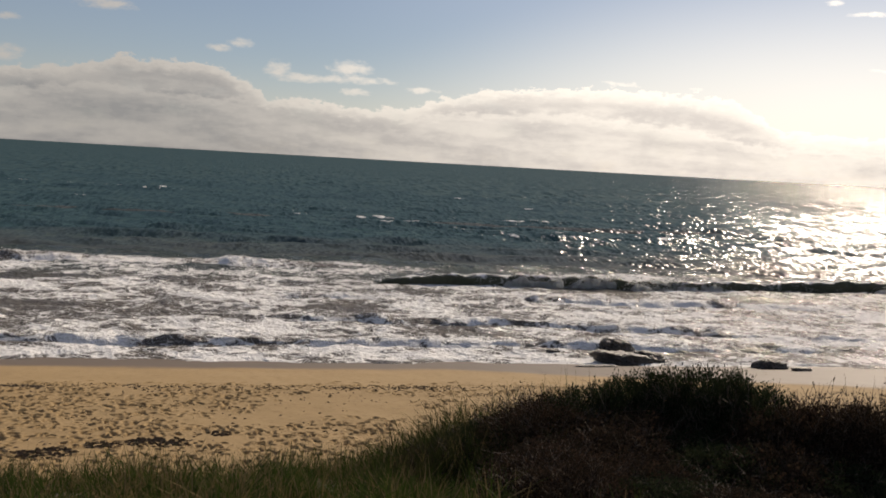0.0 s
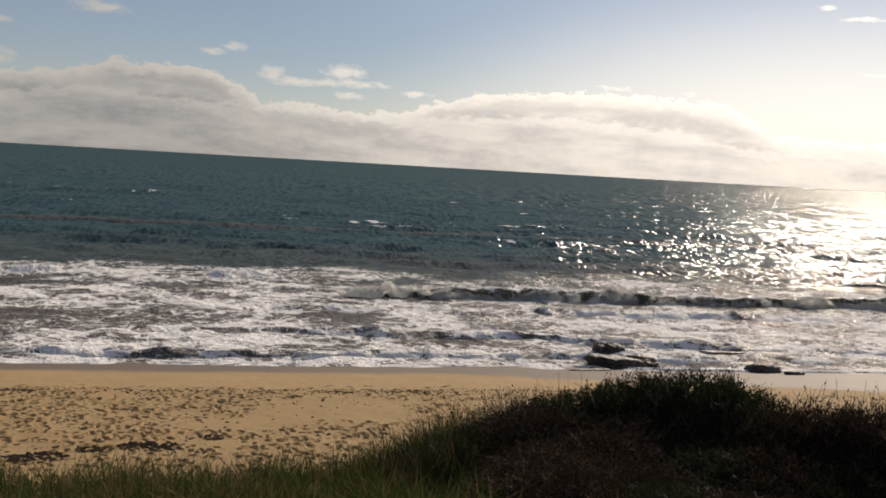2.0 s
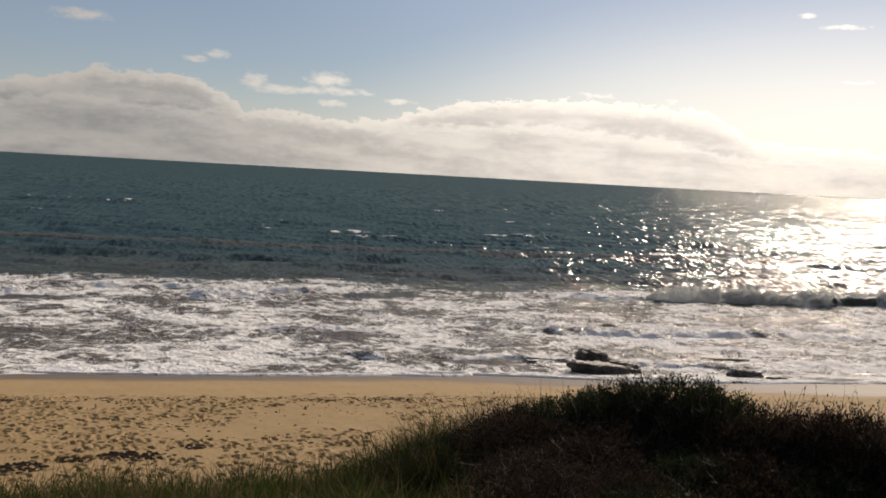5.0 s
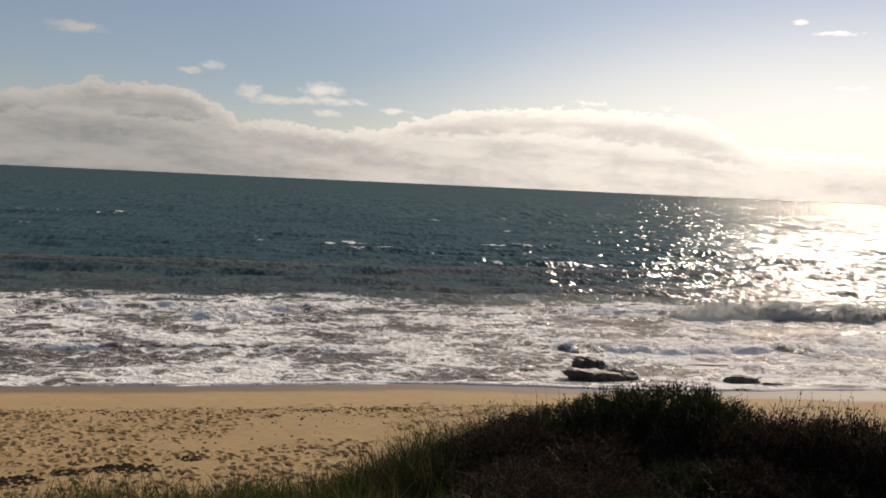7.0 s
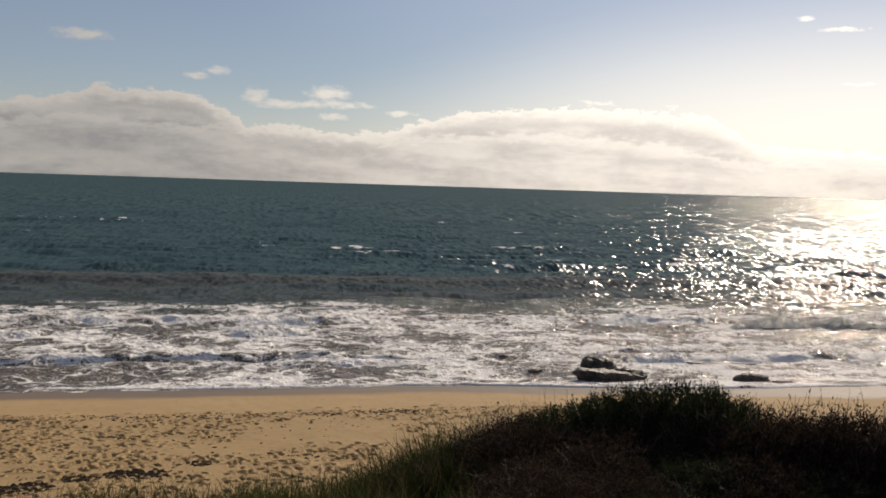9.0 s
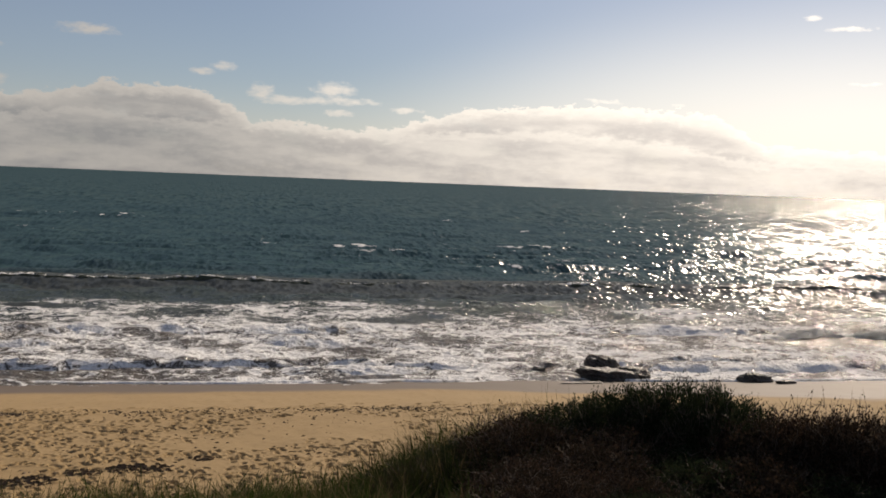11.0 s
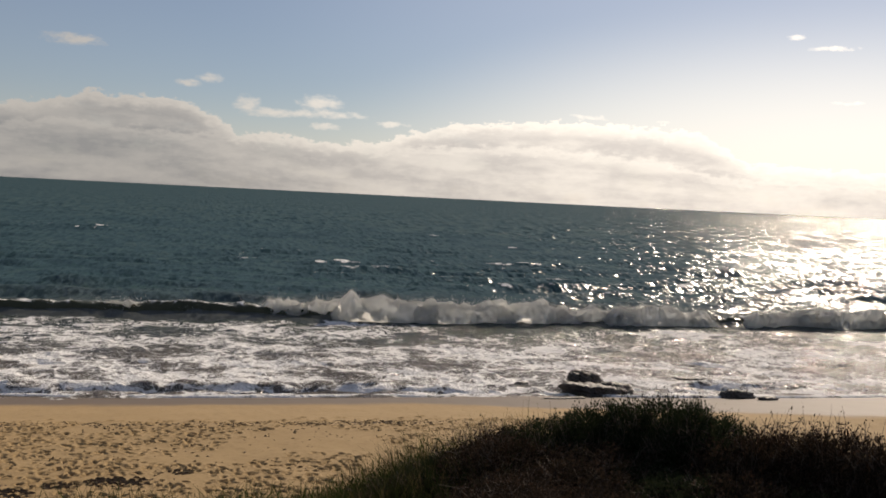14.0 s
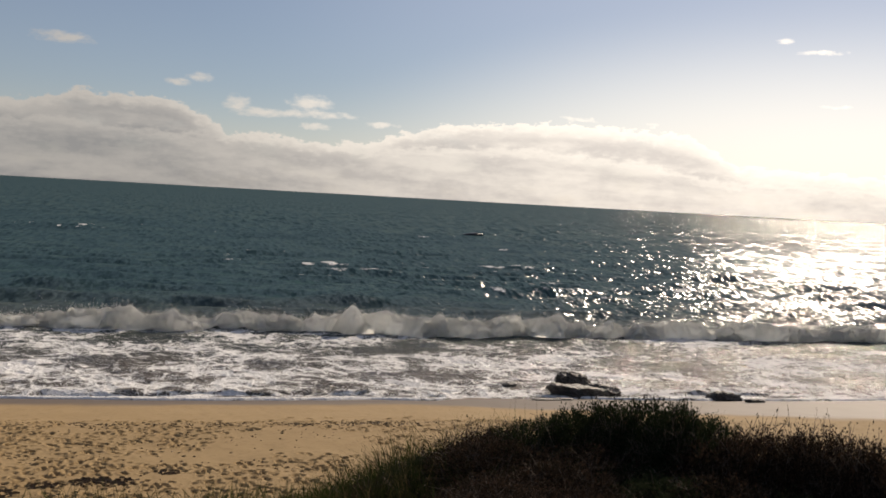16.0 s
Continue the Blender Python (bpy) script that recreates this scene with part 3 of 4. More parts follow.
def swash(x0, x1, seed):
    """A thin tongue of water on the beach's slope with a foamy lip; its edge lies at y = 0."""
    xs, ys = np.arange(x0, x1, 0.2), np.concatenate([np.arange(0, 1.2, 0.08), np.arange(1.2, 9, 0.3)])
    X, V = np.meshgrid(xs, ys)
    side = smooth(0, 13 if x0 > 0 else 4, X - x0) * smooth(0, 4, x1 - X)
    e = 1.8 * (fbm(X / 7, X * 0, seed, 4) - 0.5) + 3.5 * (1 - side)
    Y = V + e * (1 - V / 9)
    lip = np.exp(-((V - 0.22) / 0.2) ** 2)
    Z = -0.12 * Y + 0.015 + 0.05 * lip * (0.5 + fbm(X, V * 3, seed + 2, 3)) + 0.02 * smooth(0, 0.3, V) - 0.05 * smooth(0.08, 0, V)
    cov = np.clip(0.75 * lip + 0.3 + 0.45 * (fbm(X / 3, V / 1.5, seed + 4, 3) - 0.4), 0, 1)
    return tagged(new("swash", grid_mesh("swash", X, Y, Z, SURF, cov)), "thin sheet of foamy water washing over wet sand", "swash", "swash tongues")


def plume(seed):
    """A burst of spray thrown up where two waves meet: a ragged heap of froth with flecks round it."""
    rng = np.random.default_rng(seed)
    root = new("spray_plume")
    bm = bmesh.new()
    bmesh.ops.create_icosphere(bm, subdivisions=5, radius=1.0)
    for v in bm.verts:
        c = v.co * (1 + 0.45 * noise.fractal(v.co * 1.9 + Vector((seed, 0, 0)), 0.8, 2.0, 6))
        v.co = Vector((c.x * 1.15, c.y * 0.7, c.z * (0.55 + 0.55 * math.exp(-(c.x - 0.25) ** 2 * 6))))
    me = bpy.data.meshes.new("froth")
    bm.to_mesh(me)
    bm.free()
    me.materials.append(FROTH)
    for q in me.polygons:
        q.use_smooth = True
    child("froth", me, root, "white tumbling foam")
    tagged(child("spray", spray_mesh(me, 5000, 0.16, seed), root, "fine white spray"), kind="stuff")
    return tagged(root, "burst of spray thrown up by colliding waves", "spray")


burst = plume(4)
swash_left = swash(-40, 13, 5)
swash_right = swash(6, 70, 15)


# ---------------------------------------------------------------- rocks on the waterline
def rock(x, y, z, sx, sy, sz, turn, seed, label, tilt=0):
    """A block split along rough planes, with worn edges and a pitted skin."""
    rng = np.random.default_rng(seed)
    planes = [(Vector((0, 0, 1)), 0.8), (Vector((0, 0, -1)), 0.8), (Vector((0.1, -1, 0.15)).normalized(), 0.8), (Vector((0, 1, 0.2)).normalized(), 0.85)]
    planes += [(Vector(rng.normal(0, 1, 3) * (1, 1, 0.6)).normalized(), rng.uniform(0.72, 0.98)) for _ in range(9)]
    bm = bmesh.new()
    bmesh.ops.create_icosphere(bm, subdivisions=5, radius=1.0)
    off = Vector((seed * 3.1, seed * 1.7, 0))
    for v in bm.verts:
        d = v.co.normalized()
        near = sorted(h / max(d.dot(nv), 0.05) for nv, h in planes)[:2]
        r = near[0] - 0.06 * math.exp(-(near[1] - near[0]) * 18)
        c = d * min(r, 1.25)
        c *= 1 + noise.fractal(c * 2.4 + off, 0.8, 2.0, 5) * 0.16 + noise.cell(Vector((c.x * 1.2, c.y * 1.2, c.z * 4 + seed))) * 0.03
        v.co = Vector((c.x * sx / 2, c.y * sy / 2, c.z * sz / 2))
    me = bpy.data.meshes.new("rock")
    bm.to_mesh(me)
    bm.free()
    me.materials.append(ROCK)
    ob = new("rock", me)
    ob.matrix_basis = pose(x, y, z, 0, tilt, turn)
    return tagged(ob, label, "rock", "rocks on the waterline")


rock(15.8, 36.5, 0.2, 2.15, 1.5, 0.8, 4, 1, "long dark wet rock slab on the waterline", 4)
rock(17.2, 36.8, 0.18, 1.4, 1.2, 0.75, -15, 2, "dark jagged wet rock beside the long slab", 8)
rock(16.5, 38.4, 0.3, 1.5, 1.1, 0.95, 10, 3, "dark wet rock standing in the foam", 9)
rock(13.4, 38.4, 0.05, 0.6, 0.45, 0.4, 0, 4, "small dark rock in the swash")
rock(14.2, 35.2, 0.16, 1.8, 0.5, 0.24, 4, 5, "low flat rock ledge in wet sand")
rock(21.8, 35.2, 0.27, 1.3, 0.9, 0.72, -5, 6, "rounded dark boulder on the wet sand")
rock(22.75, 34.3, 0.32, 0.8, 0.4, 0.28, 8, 7, "small flat dark stone on wet sand")
rock(23.0, 39.8, 0.0, 3.0, 0.5, 0.3, -8, 8, "narrow low reef ledge in the foam")


# ---------------------------------------------------------------- seaweed on the sand
def seaweed(x, y, w, d, seed):
    rng = np.random.default_rng(seed)
    vs, fs = [], []
    for _ in range(int(95 * w * d) + 25):
        r, a = math.sqrt(rng.random()), rng.uniform(0, 6.28)
        px, py = w / 2 * r * math.cos(a), d / 2 * r * math.sin(a)
        if fbm(np.array(px * 1.5 + seed), np.array(py * 3.0), seed, 3) < 0.16 + 0.3 * r * rng.random():
            continue
        t, l, b = rng.uniform(-0.7, 0.7), rng.uniform(0.03, 0.09), rng.uniform(0.012, 0.03)
        u, v = np.array((math.cos(t), math.sin(t), 0)), np.array((-math.sin(t), math.cos(t), 0))
        c = np.array((px, py, 0.0))
        k = len(vs)
        up = np.array((0, 0, rng.uniform(0.02, 0.05)))
        vs += [c - u * l - v * b, c + u * l - v * b, c + u * l + v * b, c - u * l + v * b, c - u * l * 0.5 + up, c + u * l * 0.5 + up]
        fs += [(k, k + 1, k + 5, k + 4), (k + 3, k + 4, k + 5, k + 2), (k, k + 4, k + 3, k + 3), (k + 1, k + 2, k + 5, k + 5)]
    fs = [f for f in fs if len(set(f)) == 4]
    ob = new("seaweed_patch", mesh_of("seaweed_patch", vs, fs, WEED, False))
    ob.location = (x, y, float(ground_height(np.array(x), np.array(y))))
    return tagged(ob, "dark brown washed-up seaweed lying on the sand", "seaweed", "seaweed patches")


for i, (x, y, w, d) in enumerate(((-1.6, 22.2, 1.6, 0.7), (-0.2, 22.9, 0.7, 0.35), (-3.9, 21.4, 1.4, 0.8), (-5.2, 21.1, 1.0, 0.6), (-2.8, 22.0, 0.9, 0.5))):
    seaweed(x, y, w, d, 40 + i)


# dark flakes: some seaweed scraps, the rest imitate the brown shade in footprints
def debris():
    rng = np.random.default_rng(77)
    vs, fs = [], []
    while len(fs) < 9000:
        x, y = rng.uniform(-9, 11), rng.choice((rng.uniform(20, 29), rng.normal(28.3, 0.25)))
        if fbm(np.array(x * 0.5), np.array(y * 0.9), 55, 2) < rng.uniform(0.25, 0.6):
            continue
        z = float(ground_height(np.array(x), np.array(y)))
        t, l, b, h = rng.normal(0, 0.5), rng.uniform(0.02, 0.085), rng.uniform(0.014, 0.035), rng.uniform(0.008, 0.03)
        u, v = np.array((math.cos(t), math.sin(t), 0)) * l, np.array((-math.sin(t), math.cos(t), 0)) * b
        c, k = np.array((x, y, z - 0.01)), len(vs)
        vs += [c - u, c - v, c + u, c + v, c + (0, 0, h + 0.01)]
        fs += [(k, k + 1, k + 4), (k + 1, k + 2, k + 4), (k + 2, k + 3, k + 4), (k + 3, k, k + 4)]
    ob = new("debris_and_print_shade", mesh_of("debris_and_print_shade", vs, fs, WEED, False))
    tagged(ob, "scraps of dark seaweed and shell, also standing in for footprint shade", "debris", kind="stuff")


debris()


# ---------------------------------------------------------------- dune plants
def shrub_meshes(seed, leaves, leaf, spread):
    """Stems and leaves of a low coastal shrub, about 1 m in radius and height."""
    rng = np.random.default_rng(seed)
    vs, fs, tips = [], [], []

    def stick(a, b, r0, r1):
        d = (b - a) / np.linalg.norm(b - a)
        u = np.cross(d, (0.3, 0.5, 0.8))
        u /= np.linalg.norm(u)
        w2 = np.cross(d, u)
        k = len(vs)
        for p, r in ((a, r0), (b, r1)):
            for q in range(3):
                vs.append(p + r * (u * math.cos(q * 2.094) + w2 * math.sin(q * 2.094)))
        for q in range(3):
            fs.append((k + q, k + (q + 1) % 3, k + 3 + (q + 1) % 3, k + 3 + q))

    for _ in range(95):
        a = rng.uniform(0, 6.283)
        lean = math.sqrt(rng.random()) * 1.25
        p = np.array((rng.normal(0, 0.12), rng.normal(0, 0.12), -0.1))
        d = np.array((math.cos(a) * math.sin(lean), math.sin(a) * math.sin(lean), math.cos(lean) + 0.15))
        long = rng.uniform(0.85, 1.06) * (1 - 0.1 * math.sin(3 * a + seed))
        r = 0.014
        for seg in range(4):
            d = d + rng.normal(0, 0.16, 3) + np.array((0, 0, 0.06))
            d /= np.linalg.norm(d)
            q = p + d * long / 4
            stick(p, q, r, r * 0.7)
            p, r = q, r * 0.7
            for _ in range(3 if seg > 0 else 1):
                e = d + rng.normal(0, spread, 3)
                e /= np.linalg.norm(e)
                e = e * rng.uniform(0.1, 0.24)
                stick(p, p + e, 0.005, 0.002)
                tips.append((p, e))
    lv, lf = [], []
    tips_n = len(tips)
    clumps = []     # leafy sprays that close the outline of a dense crown
    for _ in range(230):
        d = rng.normal(0, 1, 3)
        d[2] = abs(d[2])
        d /= np.linalg.norm(d)
        clumps.append((d * (0.93, 0.93, 1.0) * rng.uniform(0.84, 1.0), d))
    for i in range(leaves):
        p, e = tips[rng.integers(tips_n)]
        c = p + e * rng.uniform(0.2, 1.1) + rng.normal(0, 0.025, 3)
        if leaves > 5000 and (i % 2 or c @ c > 1.15):
            p, e = clumps[rng.integers(len(clumps))]
            c = p + rng.normal(0, 0.055, 3) + e * abs(rng.normal(0, 0.04))
        d = e / np.linalg.norm(e) + rng.normal(0, 0.55, 3) + np.array((0, 0, 0.25))
        d /= np.linalg.norm(d)
        s = np.cross(d, rng.normal(0, 1, 3))
        s /= np.linalg.norm(s)
        l = leaf * rng.uniform(0.6, 1.4)
        k = len(lv)
        lv += [c, c + d * l * 0.5 + s * l * 0.25, c + d * l, c + d * l * 0.5 - s * l * 0.25]
        lf.append((k, k + 1, k + 2, k + 3))
    return mesh_of("branchwork", vs, fs, BARK), lv, lf


def shrub(kind, stems, leaves, label):
    root = new("coastal_shrub")
    child("branchwork", stems, root, "thin brown stems")
    child("crown", leaves, root)
    return tagged(root, label, "shrub", "dune shrubs")


def build_shrubs():
    kinds = []
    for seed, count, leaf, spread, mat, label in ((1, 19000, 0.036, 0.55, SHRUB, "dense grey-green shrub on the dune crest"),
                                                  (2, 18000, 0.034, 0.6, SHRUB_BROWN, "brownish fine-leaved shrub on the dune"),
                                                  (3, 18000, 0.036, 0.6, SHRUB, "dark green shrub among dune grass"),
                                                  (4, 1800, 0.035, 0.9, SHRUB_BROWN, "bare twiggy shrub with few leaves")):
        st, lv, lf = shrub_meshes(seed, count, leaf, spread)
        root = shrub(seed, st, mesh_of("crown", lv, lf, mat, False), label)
        kinds.append(root)
    rng = np.random.default_rng(12)
    # kind, azimuth, distance, top height
    spots = ((1, 13.6, 11.9, 4.45), (2, 15.6, 12.3, 4.65), (1, 17.6, 12.6, 4.75), (1, 19.6, 12.9, 4.95), (2, 21.6, 13.0, 5.1), (2, 23.4, 13.0, 5.3), (0, 25.4, 13.1, 5.45), (0, 27.2, 13.1, 5.55), (0, 28.8, 13.0, 5.6),
             (0, 30.2, 12.9, 5.6), (0, 31.2, 12.7, 5.5), (1, 33.0, 12.2, 5.4), (1, 34.6, 12.4, 5.42), (1, 36.4, 12.3, 5.52), (1, 38.4, 12.2, 5.58), (1, 40.6, 12.0, 5.62), (1, 43.0, 11.8, 5.7),
             (3, 34.4, 12.9, 5.6), (3, 37.2, 12.7, 5.7), (3, 39.6, 12.4, 5.75), (3, 18.4, 12.8, 5.15))
    used = set()

    def put(k, az, r, top, wide):
        x, y = r * math.sin(radians(az)), r * math.cos(radians(az))
        g = float(ground_height(np.array(x), np.array(y)))
        h = top - g
        root = kinds[k]
        m = pose(x, y, g, 0, 0, rng.uniform(0, 360))
        size = (wide, wide, h / 1.18)
        ob = root if k not in used else copy_thing(root, m)
        used.add(k)
        ob.matrix_basis = m @ Matrix.Diagonal((*size, 1))

    for k, az, r, top in spots:
        put(k, az, r, top, rng.uniform(0.8, 0.95))
    for r in (12.1, 11.2, 10.3, 9.5):
        for az in np.arange(19.5 + (13 - r) * 0.6, 50, 4.4):
            a = az + rng.uniform(-1.2, 1.2)
            top = 8 + r * math.tan(radians(-13.0 - (12.8 - r) * 1.3)) + rng.uniform(-0.15, 0.12)
            put(1 if a < 22 or rng.random() < 0.7 else 0, a, r, top, rng.uniform(0.8, 1.15))


build_shrubs()


def build_grass():
    rng = np.random.default_rng(21)
    vs, fs = [], []
    n = 0
    while n < 26000:
        r = rng.uniform(8.2, 16.5)
        az = rng.uniform(-20, 34)
        x, y = r * math.sin(radians(az)), r * math.cos(radians(az))
        if rng.random() > r / 16 or (az > 24 and r > 11):
            continue
        dens = fbm(np.array(x * 1.6), np.array(y * 1.6), 3, 3)
        if dens < rng.uniform(0.35, 0.58):
            continue
        g = float(ground_height(np.array(x), np.array(y))) - 0.03
        if g < 1.75:
            continue
        tall = (0.11 + 0.38 * rng.random() ** 2) * (0.2 + 1.8 * dens) * (1 + 0.65 * float(smooth(8, 15, az)) * float(smooth(11.5, 13, r)))
        a, bend = rng.uniform(-3.1, 3.1), rng.uniform(0.1, 1.1)
        d = np.array((math.cos(a), math.sin(a), 0.0))
        s = np.array((-d[1], d[0], 0)) if rng.random() < 0.5 else np.array((1.0, 0, 0))
        w2 = rng.uniform(0.003, 0.008)
        p = np.array((x, y, g))
        k = len(vs)
        for q, wd in ((0, 1.0), (0.5, 0.85), (1.0, 0.15)):
            c = p + np.array((0, 0, tall * q * (1 - 0.25 * bend * q))) + d * tall * bend * q * q
            vs += [c - s * w2 * wd, c + s * w2 * wd]
        fs += [(k, k + 1, k + 3, k + 2), (k + 2, k + 3, k + 5, k + 4)]
        n += 1
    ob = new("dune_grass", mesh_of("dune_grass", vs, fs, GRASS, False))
    tagged(ob, "green and straw-coloured grass growing on the dune", "grass", kind="stuff")


build_grass()


def build_tall_grass():
    """Wispy, arching, half-dry grass on the shoulder of the dune."""
    rng = np.random.default_rng(33)
    vs, fs = [], []
    for _ in range(300):
        r, az = rng.uniform(11.3, 13.9), rng.normal(14.5, 3.6)
        if az < 7 or az > 22.5:
            continue
        cx, cy = r * math.sin(radians(az)), r * math.cos(radians(az))
        rise = 0.34 + 0.3 * float(smooth(8, 13, az)) + 0.08 * rng.normal()
        for _ in range(rng.integers(10, 30)):
            x, y = cx + rng.normal(0, 0.09), cy + rng.normal(0, 0.09)
            p = np.array((x, y, float(ground_height(np.array(x), np.array(y))) - 0.03))
            tall, a, bend, w2 = rise * rng.uniform(0.6, 1.35), rng.uniform(-3.14, 3.14), rng.uniform(0.15, 1.0), rng.uniform(0.003, 0.006)
            d = np.array((math.cos(a), math.sin(a), 0.0))
            s, k = np.array((1.0, 0, 0)), len(vs)
            for q, wd in ((0, 1.0), (0.35, 0.95), (0.7, 0.7), (1.0, 0.15)):
                c = p + np.array((0, 0, tall * q * (1 - 0.35 * bend * q))) + d * tall * bend * q * q * 0.9
                vs += [c - s * w2 * wd, c + s * w2 * wd]
            fs += [(k + i, k + i + 1, k + i + 3, k + i + 2) for i in (0, 2, 4)]
    ob = new("tall_grass", mesh_of("tall_grass", vs, fs, DRY_GRASS, False))
    tagged(ob, "wispy half-dry grass arching over the dune's shoulder", "grass", kind="stuff")


build_tall_grass()


# ---------------------------------------------------------------- whales far out
def whale(label, length, seed):
    bm = bmesh.new()
    bmesh.ops.create_uvsphere(bm, u_segments=32, v_segments=16, radius=1.0)
    for v in bm.verts:
        u = v.co.x
        taper = 1 - 0.5 * max(0, u) ** 2
        v.co = Vector((u * length / 2, v.co.y * 0.9 * taper, v.co.z * 0.55 * taper + 0.09 * math.exp(-((u - 0.25) * 6) ** 2) * (v.co.z > 0)))
    me = bpy.data.meshes.new("whale")
    bm.to_mesh(me)
    bm.free()
    me.materials.append(WHALE)
    for p in me.polygons:
        p.use_smooth = True
    return tagged(new("whale", me), label, "whale", "surfacing whales")


whale_far = whale("dark back of a whale breaking the surface", 4.4, 1)
whale_near = whale("dark low whale back lying in the swell", 5.2, 2)


def spout(seed):
    rng = np.random.default_rng(seed)
    vs, fs = [], []
    for _ in range(170):
        u = rng.random()
        c = np.array((u * 3.2 + rng.normal(0, 0.35), rng.normal(0, 0.4), u * 0.9 + abs(rng.normal(0, 0.5))))
        r = rng.uniform(0.015, 0.04)
        k = len(vs)
        q = rng.normal(0, 1, (4, 3))
        vs += [c + r * v / np.linalg.norm(v) for v in q]
        fs += [(k, k + 1, k + 2), (k, k + 2, k + 3), (k, k + 3, k + 1), (k + 1, k + 3, k + 2)]
    return tagged(new("whale_spout", mesh_of("whale_spout", vs, fs, FROTH)), "thin drifting spray blown by a whale", "spray", kind="stuff")


blow = spout(3)


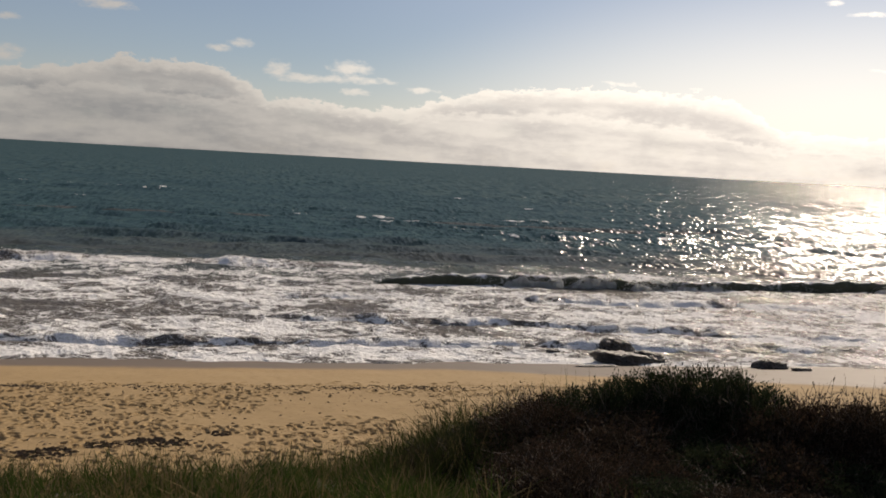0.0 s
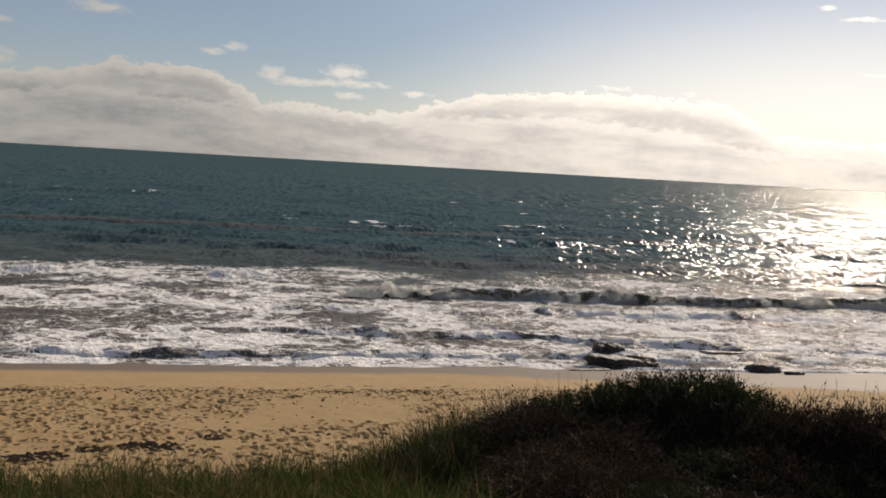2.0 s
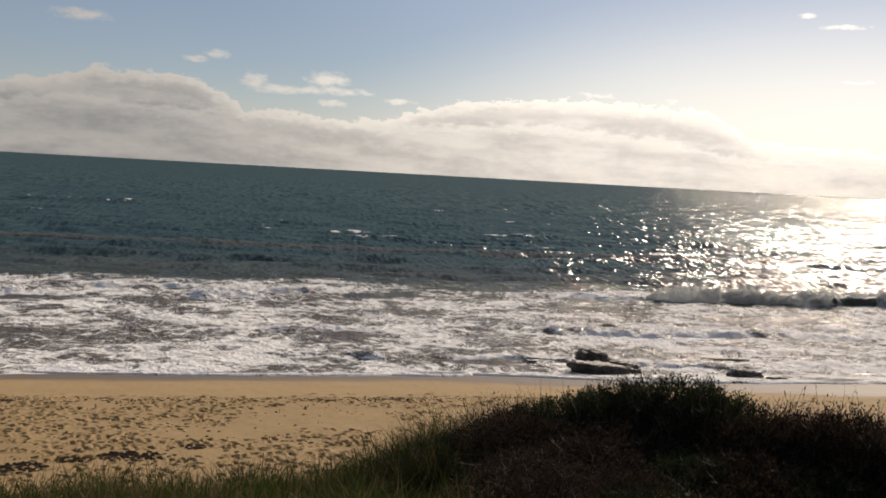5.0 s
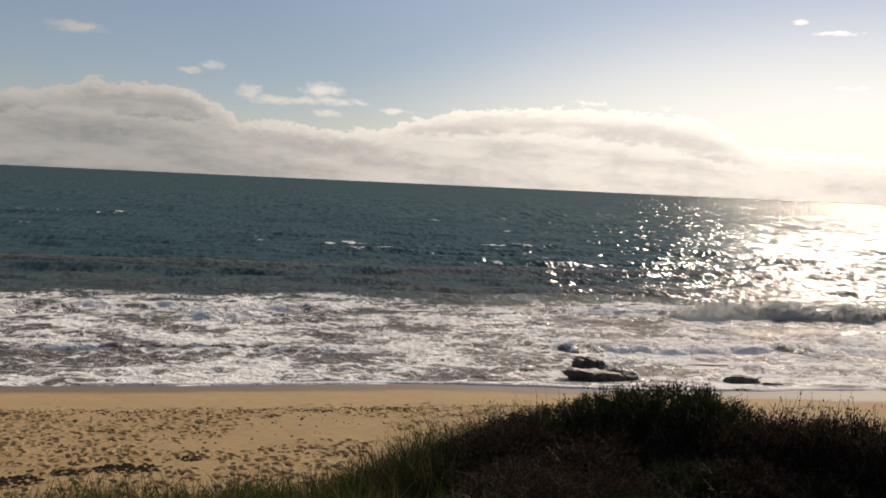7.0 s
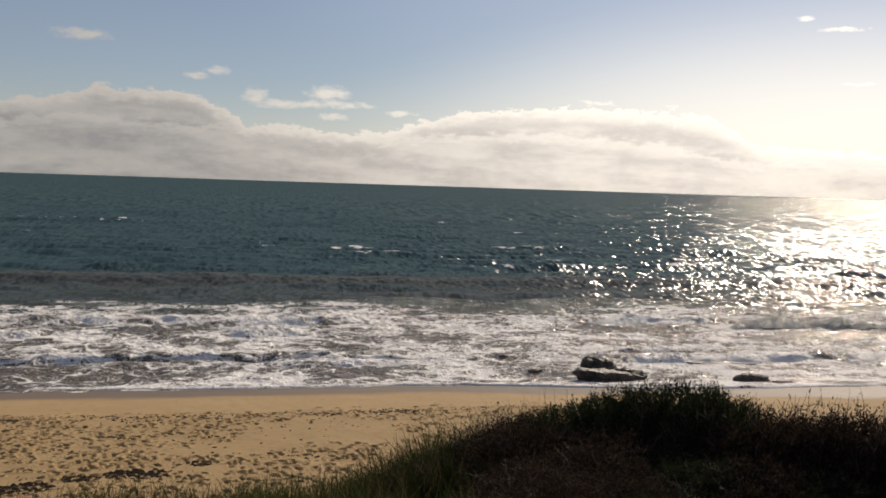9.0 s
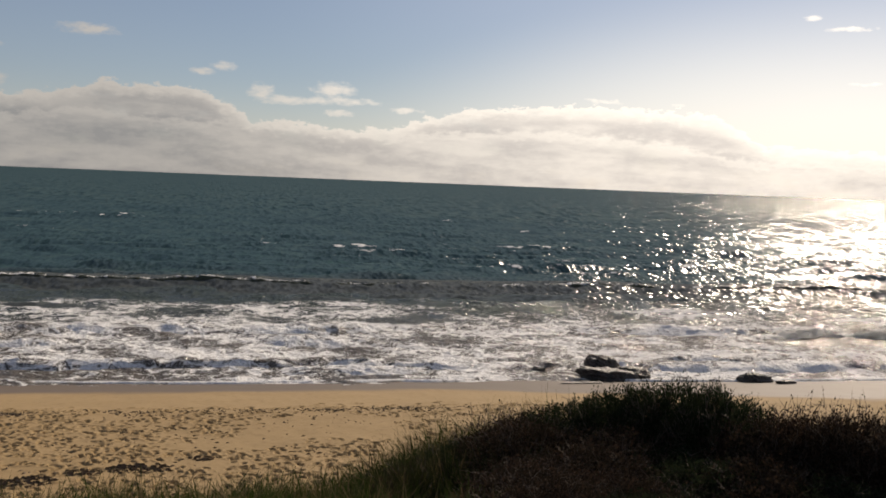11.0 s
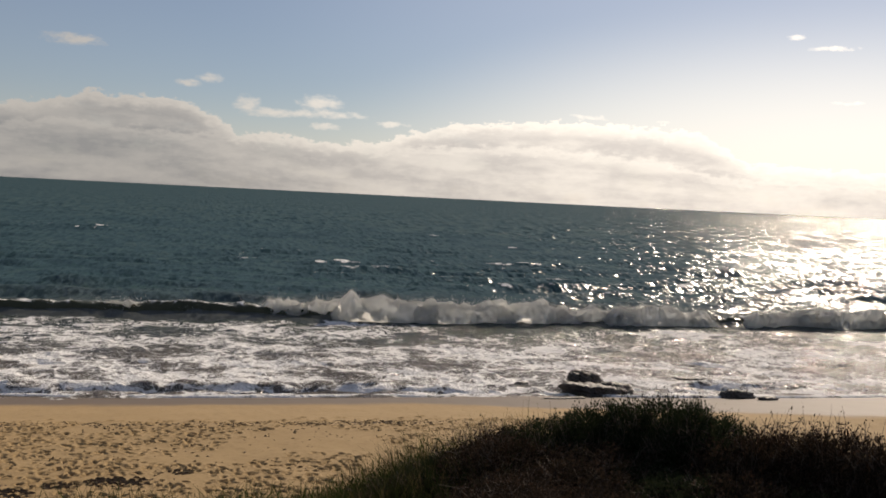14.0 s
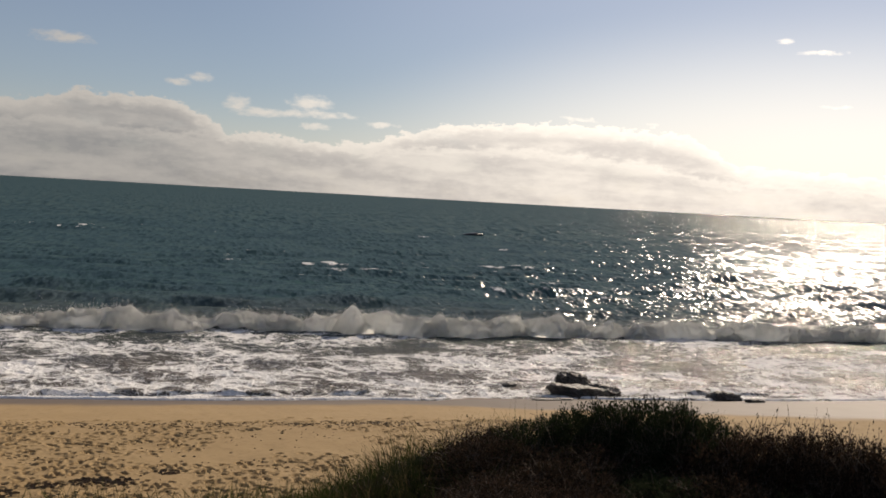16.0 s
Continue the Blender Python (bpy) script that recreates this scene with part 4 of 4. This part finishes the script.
# ---------------------------------------------------------------- all that moves
def motions():
    walk(sea, [(0, pose(0, 0, 0)), (8, pose(-2, -11, 0)), (16, pose(-4, -22, 0))])
    walk(surf, [(0, pose(0, 0, 0)), (3, pose(0, -2.2, 0.02)), (5.5, pose(0, -4.5, 0.03)), (9, pose(0, -8.6, 0)), (12.5, pose(0, -11.5, -0.02)), (16, pose(0, -15.5, 0.02))])
    walk(wave_b, [(0, pose(15, 120, -0.45)), (3, pose(15, 103, -0.3)), (5.5, pose(15, 90.8, -0.15)), (7.5, pose(15, 81.3, -0.15)), (9, pose(15, 74.9, -0.12)), (11, pose(15, 69, -0.05)), (12, pose(15, 66.2, 0.0)),
                  (13, pose(15, 62.5, 0.0)), (14.5, pose(15, 58.3, -0.15)), (16, pose(15, 54.7, -0.3))])
    walk(face_b, [(0, pose(0, 0, -1.5)), (7.5, pose(0, 0, -1.3)), (9, pose(0, 0, -0.95)), (11, pose(0, 0, -0.3)), (12, pose(0, 0, 0.05)), (13, pose(0, 0, 0.08)), (14.5, pose(0, 0, -0.2)), (16, pose(0, 0, -0.6))])
    walk(wave_a, [(0, pose(30, 61.5, -0.5, 0, 0, 4)), (1.5, pose(30, 57.4, -0.45, 0, 0, 2)), (3, pose(29, 53.6, -0.75)), (5.5, pose(28, 48.5, -1.2)), (9, pose(28, 44, -1.3)), (16, pose(28, 40, -2.6))])
    walk(wave_c, [(0, pose(46, 74, -1.3)), (3, pose(46, 66, -0.6)), (5.5, pose(46, 59.5, -0.1)), (7, pose(46, 56, -0.15)), (9, pose(46, 51.5, -0.6)), (12, pose(46, 46.5, -0.8)), (16, pose(46, 42, -1.6))])
    for ob, x, t in FRONTS:
        low, high = pose(x, 0.9, -1.6), pose(x, -0.5, 0.15)
        rows = [(0, low if t > 0.9 else high if t < 0 else pose(x, 0.3, -0.6))]
        if t > 0.9:
            rows.append((t - 0.7, low))
        if t > 0:
            rows += [(t, pose(x, 0.1, -0.2)), (t + 0.6, high)]
        rows.append((max(16.0, t + 1.2), pose(x, -0.9, 0.1)))
        walk(ob, rows)
    walk(bore_d, [(0, pose(-12, 67.5, 0, 0, 0, 3)), (3, pose(-12, 61, 0)), (5.5, pose(-12, 56.5, 0)), (9, pose(-10, 49, -0.1)), (12.5, pose(-8, 43, -0.3)), (16, pose(-8, 40, -1.0))])
    walk(bore_e, [(0, pose(10, 72, -1.0)), (5.5, pose(12, 60, 0)), (9, pose(12, 53.5, 0.05)), (12.5, pose(12, 46, -0.1)), (16, pose(12, 41, -0.4))])
    walk(bore_f, [(0, pose(20, 53.5, -0.1)), (3, pose(20, 49, -0.05)), (7, pose(20, 43.5, -0.05)), (9, pose(20, 41, -0.1)), (12.5, pose(20, 37.5, -0.2)), (16, pose(20, 35, -0.8))])
    walk(bore_g, [(0, pose(30, 43.2, 0, 0, 0, -6)), (3, pose(30, 39.4, 0, 0, 0, -6)), (6, pose(30, 36.5, -0.3, 0, 0, -6)), (16, pose(30, 34, -1.5, 0, 0, -6))])
    walk(bore_h, [(0, pose(4, 40.0, 0)), (2.5, pose(4, 37.9, -0.05)), (5, pose(4, 36.4, -0.3)), (16, pose(4, 33, -1.5))])
    walk(bore_i, [(0, pose(4, 50, -0.8)), (7, pose(4, 44, -0.1)), (9, pose(4, 42.3, 0)), (12.5, pose(6, 38.4, 0)), (14.5, pose(6, 37.6, -0.02)), (16, pose(6, 36.8, -0.1))])

    walk(burst, [(0, pose(33, 49, -2.5)), (10.9, pose(33, 45.5, -2.0)), (11.5, pose(32.7, 44.4, -0.1)), (12, pose(32.5, 43.8, 0.2)), (12.5, pose(32.3, 43.0, -0.6)), (13, pose(32.2, 42.4, -1.8)), (16, pose(32, 41, -2.5))])

    def beach(y):
        return (36.8 - y) * 0.12 + 0.01

    walk(swash_left, [(t, pose(0, y, beach(y))) for t, y in ((0, 37.2), (1.5, 36.8), (3, 36.2), (5.5, 35.5), (7, 36.2), (9, 36.4), (12.5, 36.8), (14.5, 36.1), (16, 35.4))])
    walk(swash_right, [(t, pose(0, y, beach(y))) for t, y in ((0, 36.6), (1.5, 35.8), (3, 34.4), (5.5, 32.8), (7.5, 32.5), (9, 32.9), (12.5, 36.8), (14.5, 35.2), (16, 35.2))])
    walk(whale_far, [(0, pose(59, 218, -1.6, 0, 0, 10)), (13.6, pose(58, 218, -1.6, 0, 6, 10)), (14.3, pose(57.5, 218, 0.14, 0, 0, 10)), (15.3, pose(57, 218, 0.14, 0, -2, 10)), (16, pose(56.5, 218, -0.75, 0, -6, 10))])
    walk(whale_near, [(0, pose(62, 204, -1.6, 0, 0, 6)), (13.6, pose(61.5, 204, -1.6, 0, 4, 6)), (14.3, pose(61, 204, 0.1, 0, 0, 6)), (16, pose(60, 204, 0.1, 0, -3, 6))])
    walk(blow, [(0, pose(63, 206, -5)), (13.7, pose(63, 206, -5)), (14.2, pose(63, 206, 0)), (15, pose(65, 206, 0.2)), (15.6, pose(67, 206, -2.5)), (16, pose(67, 206, -5))])


motions()
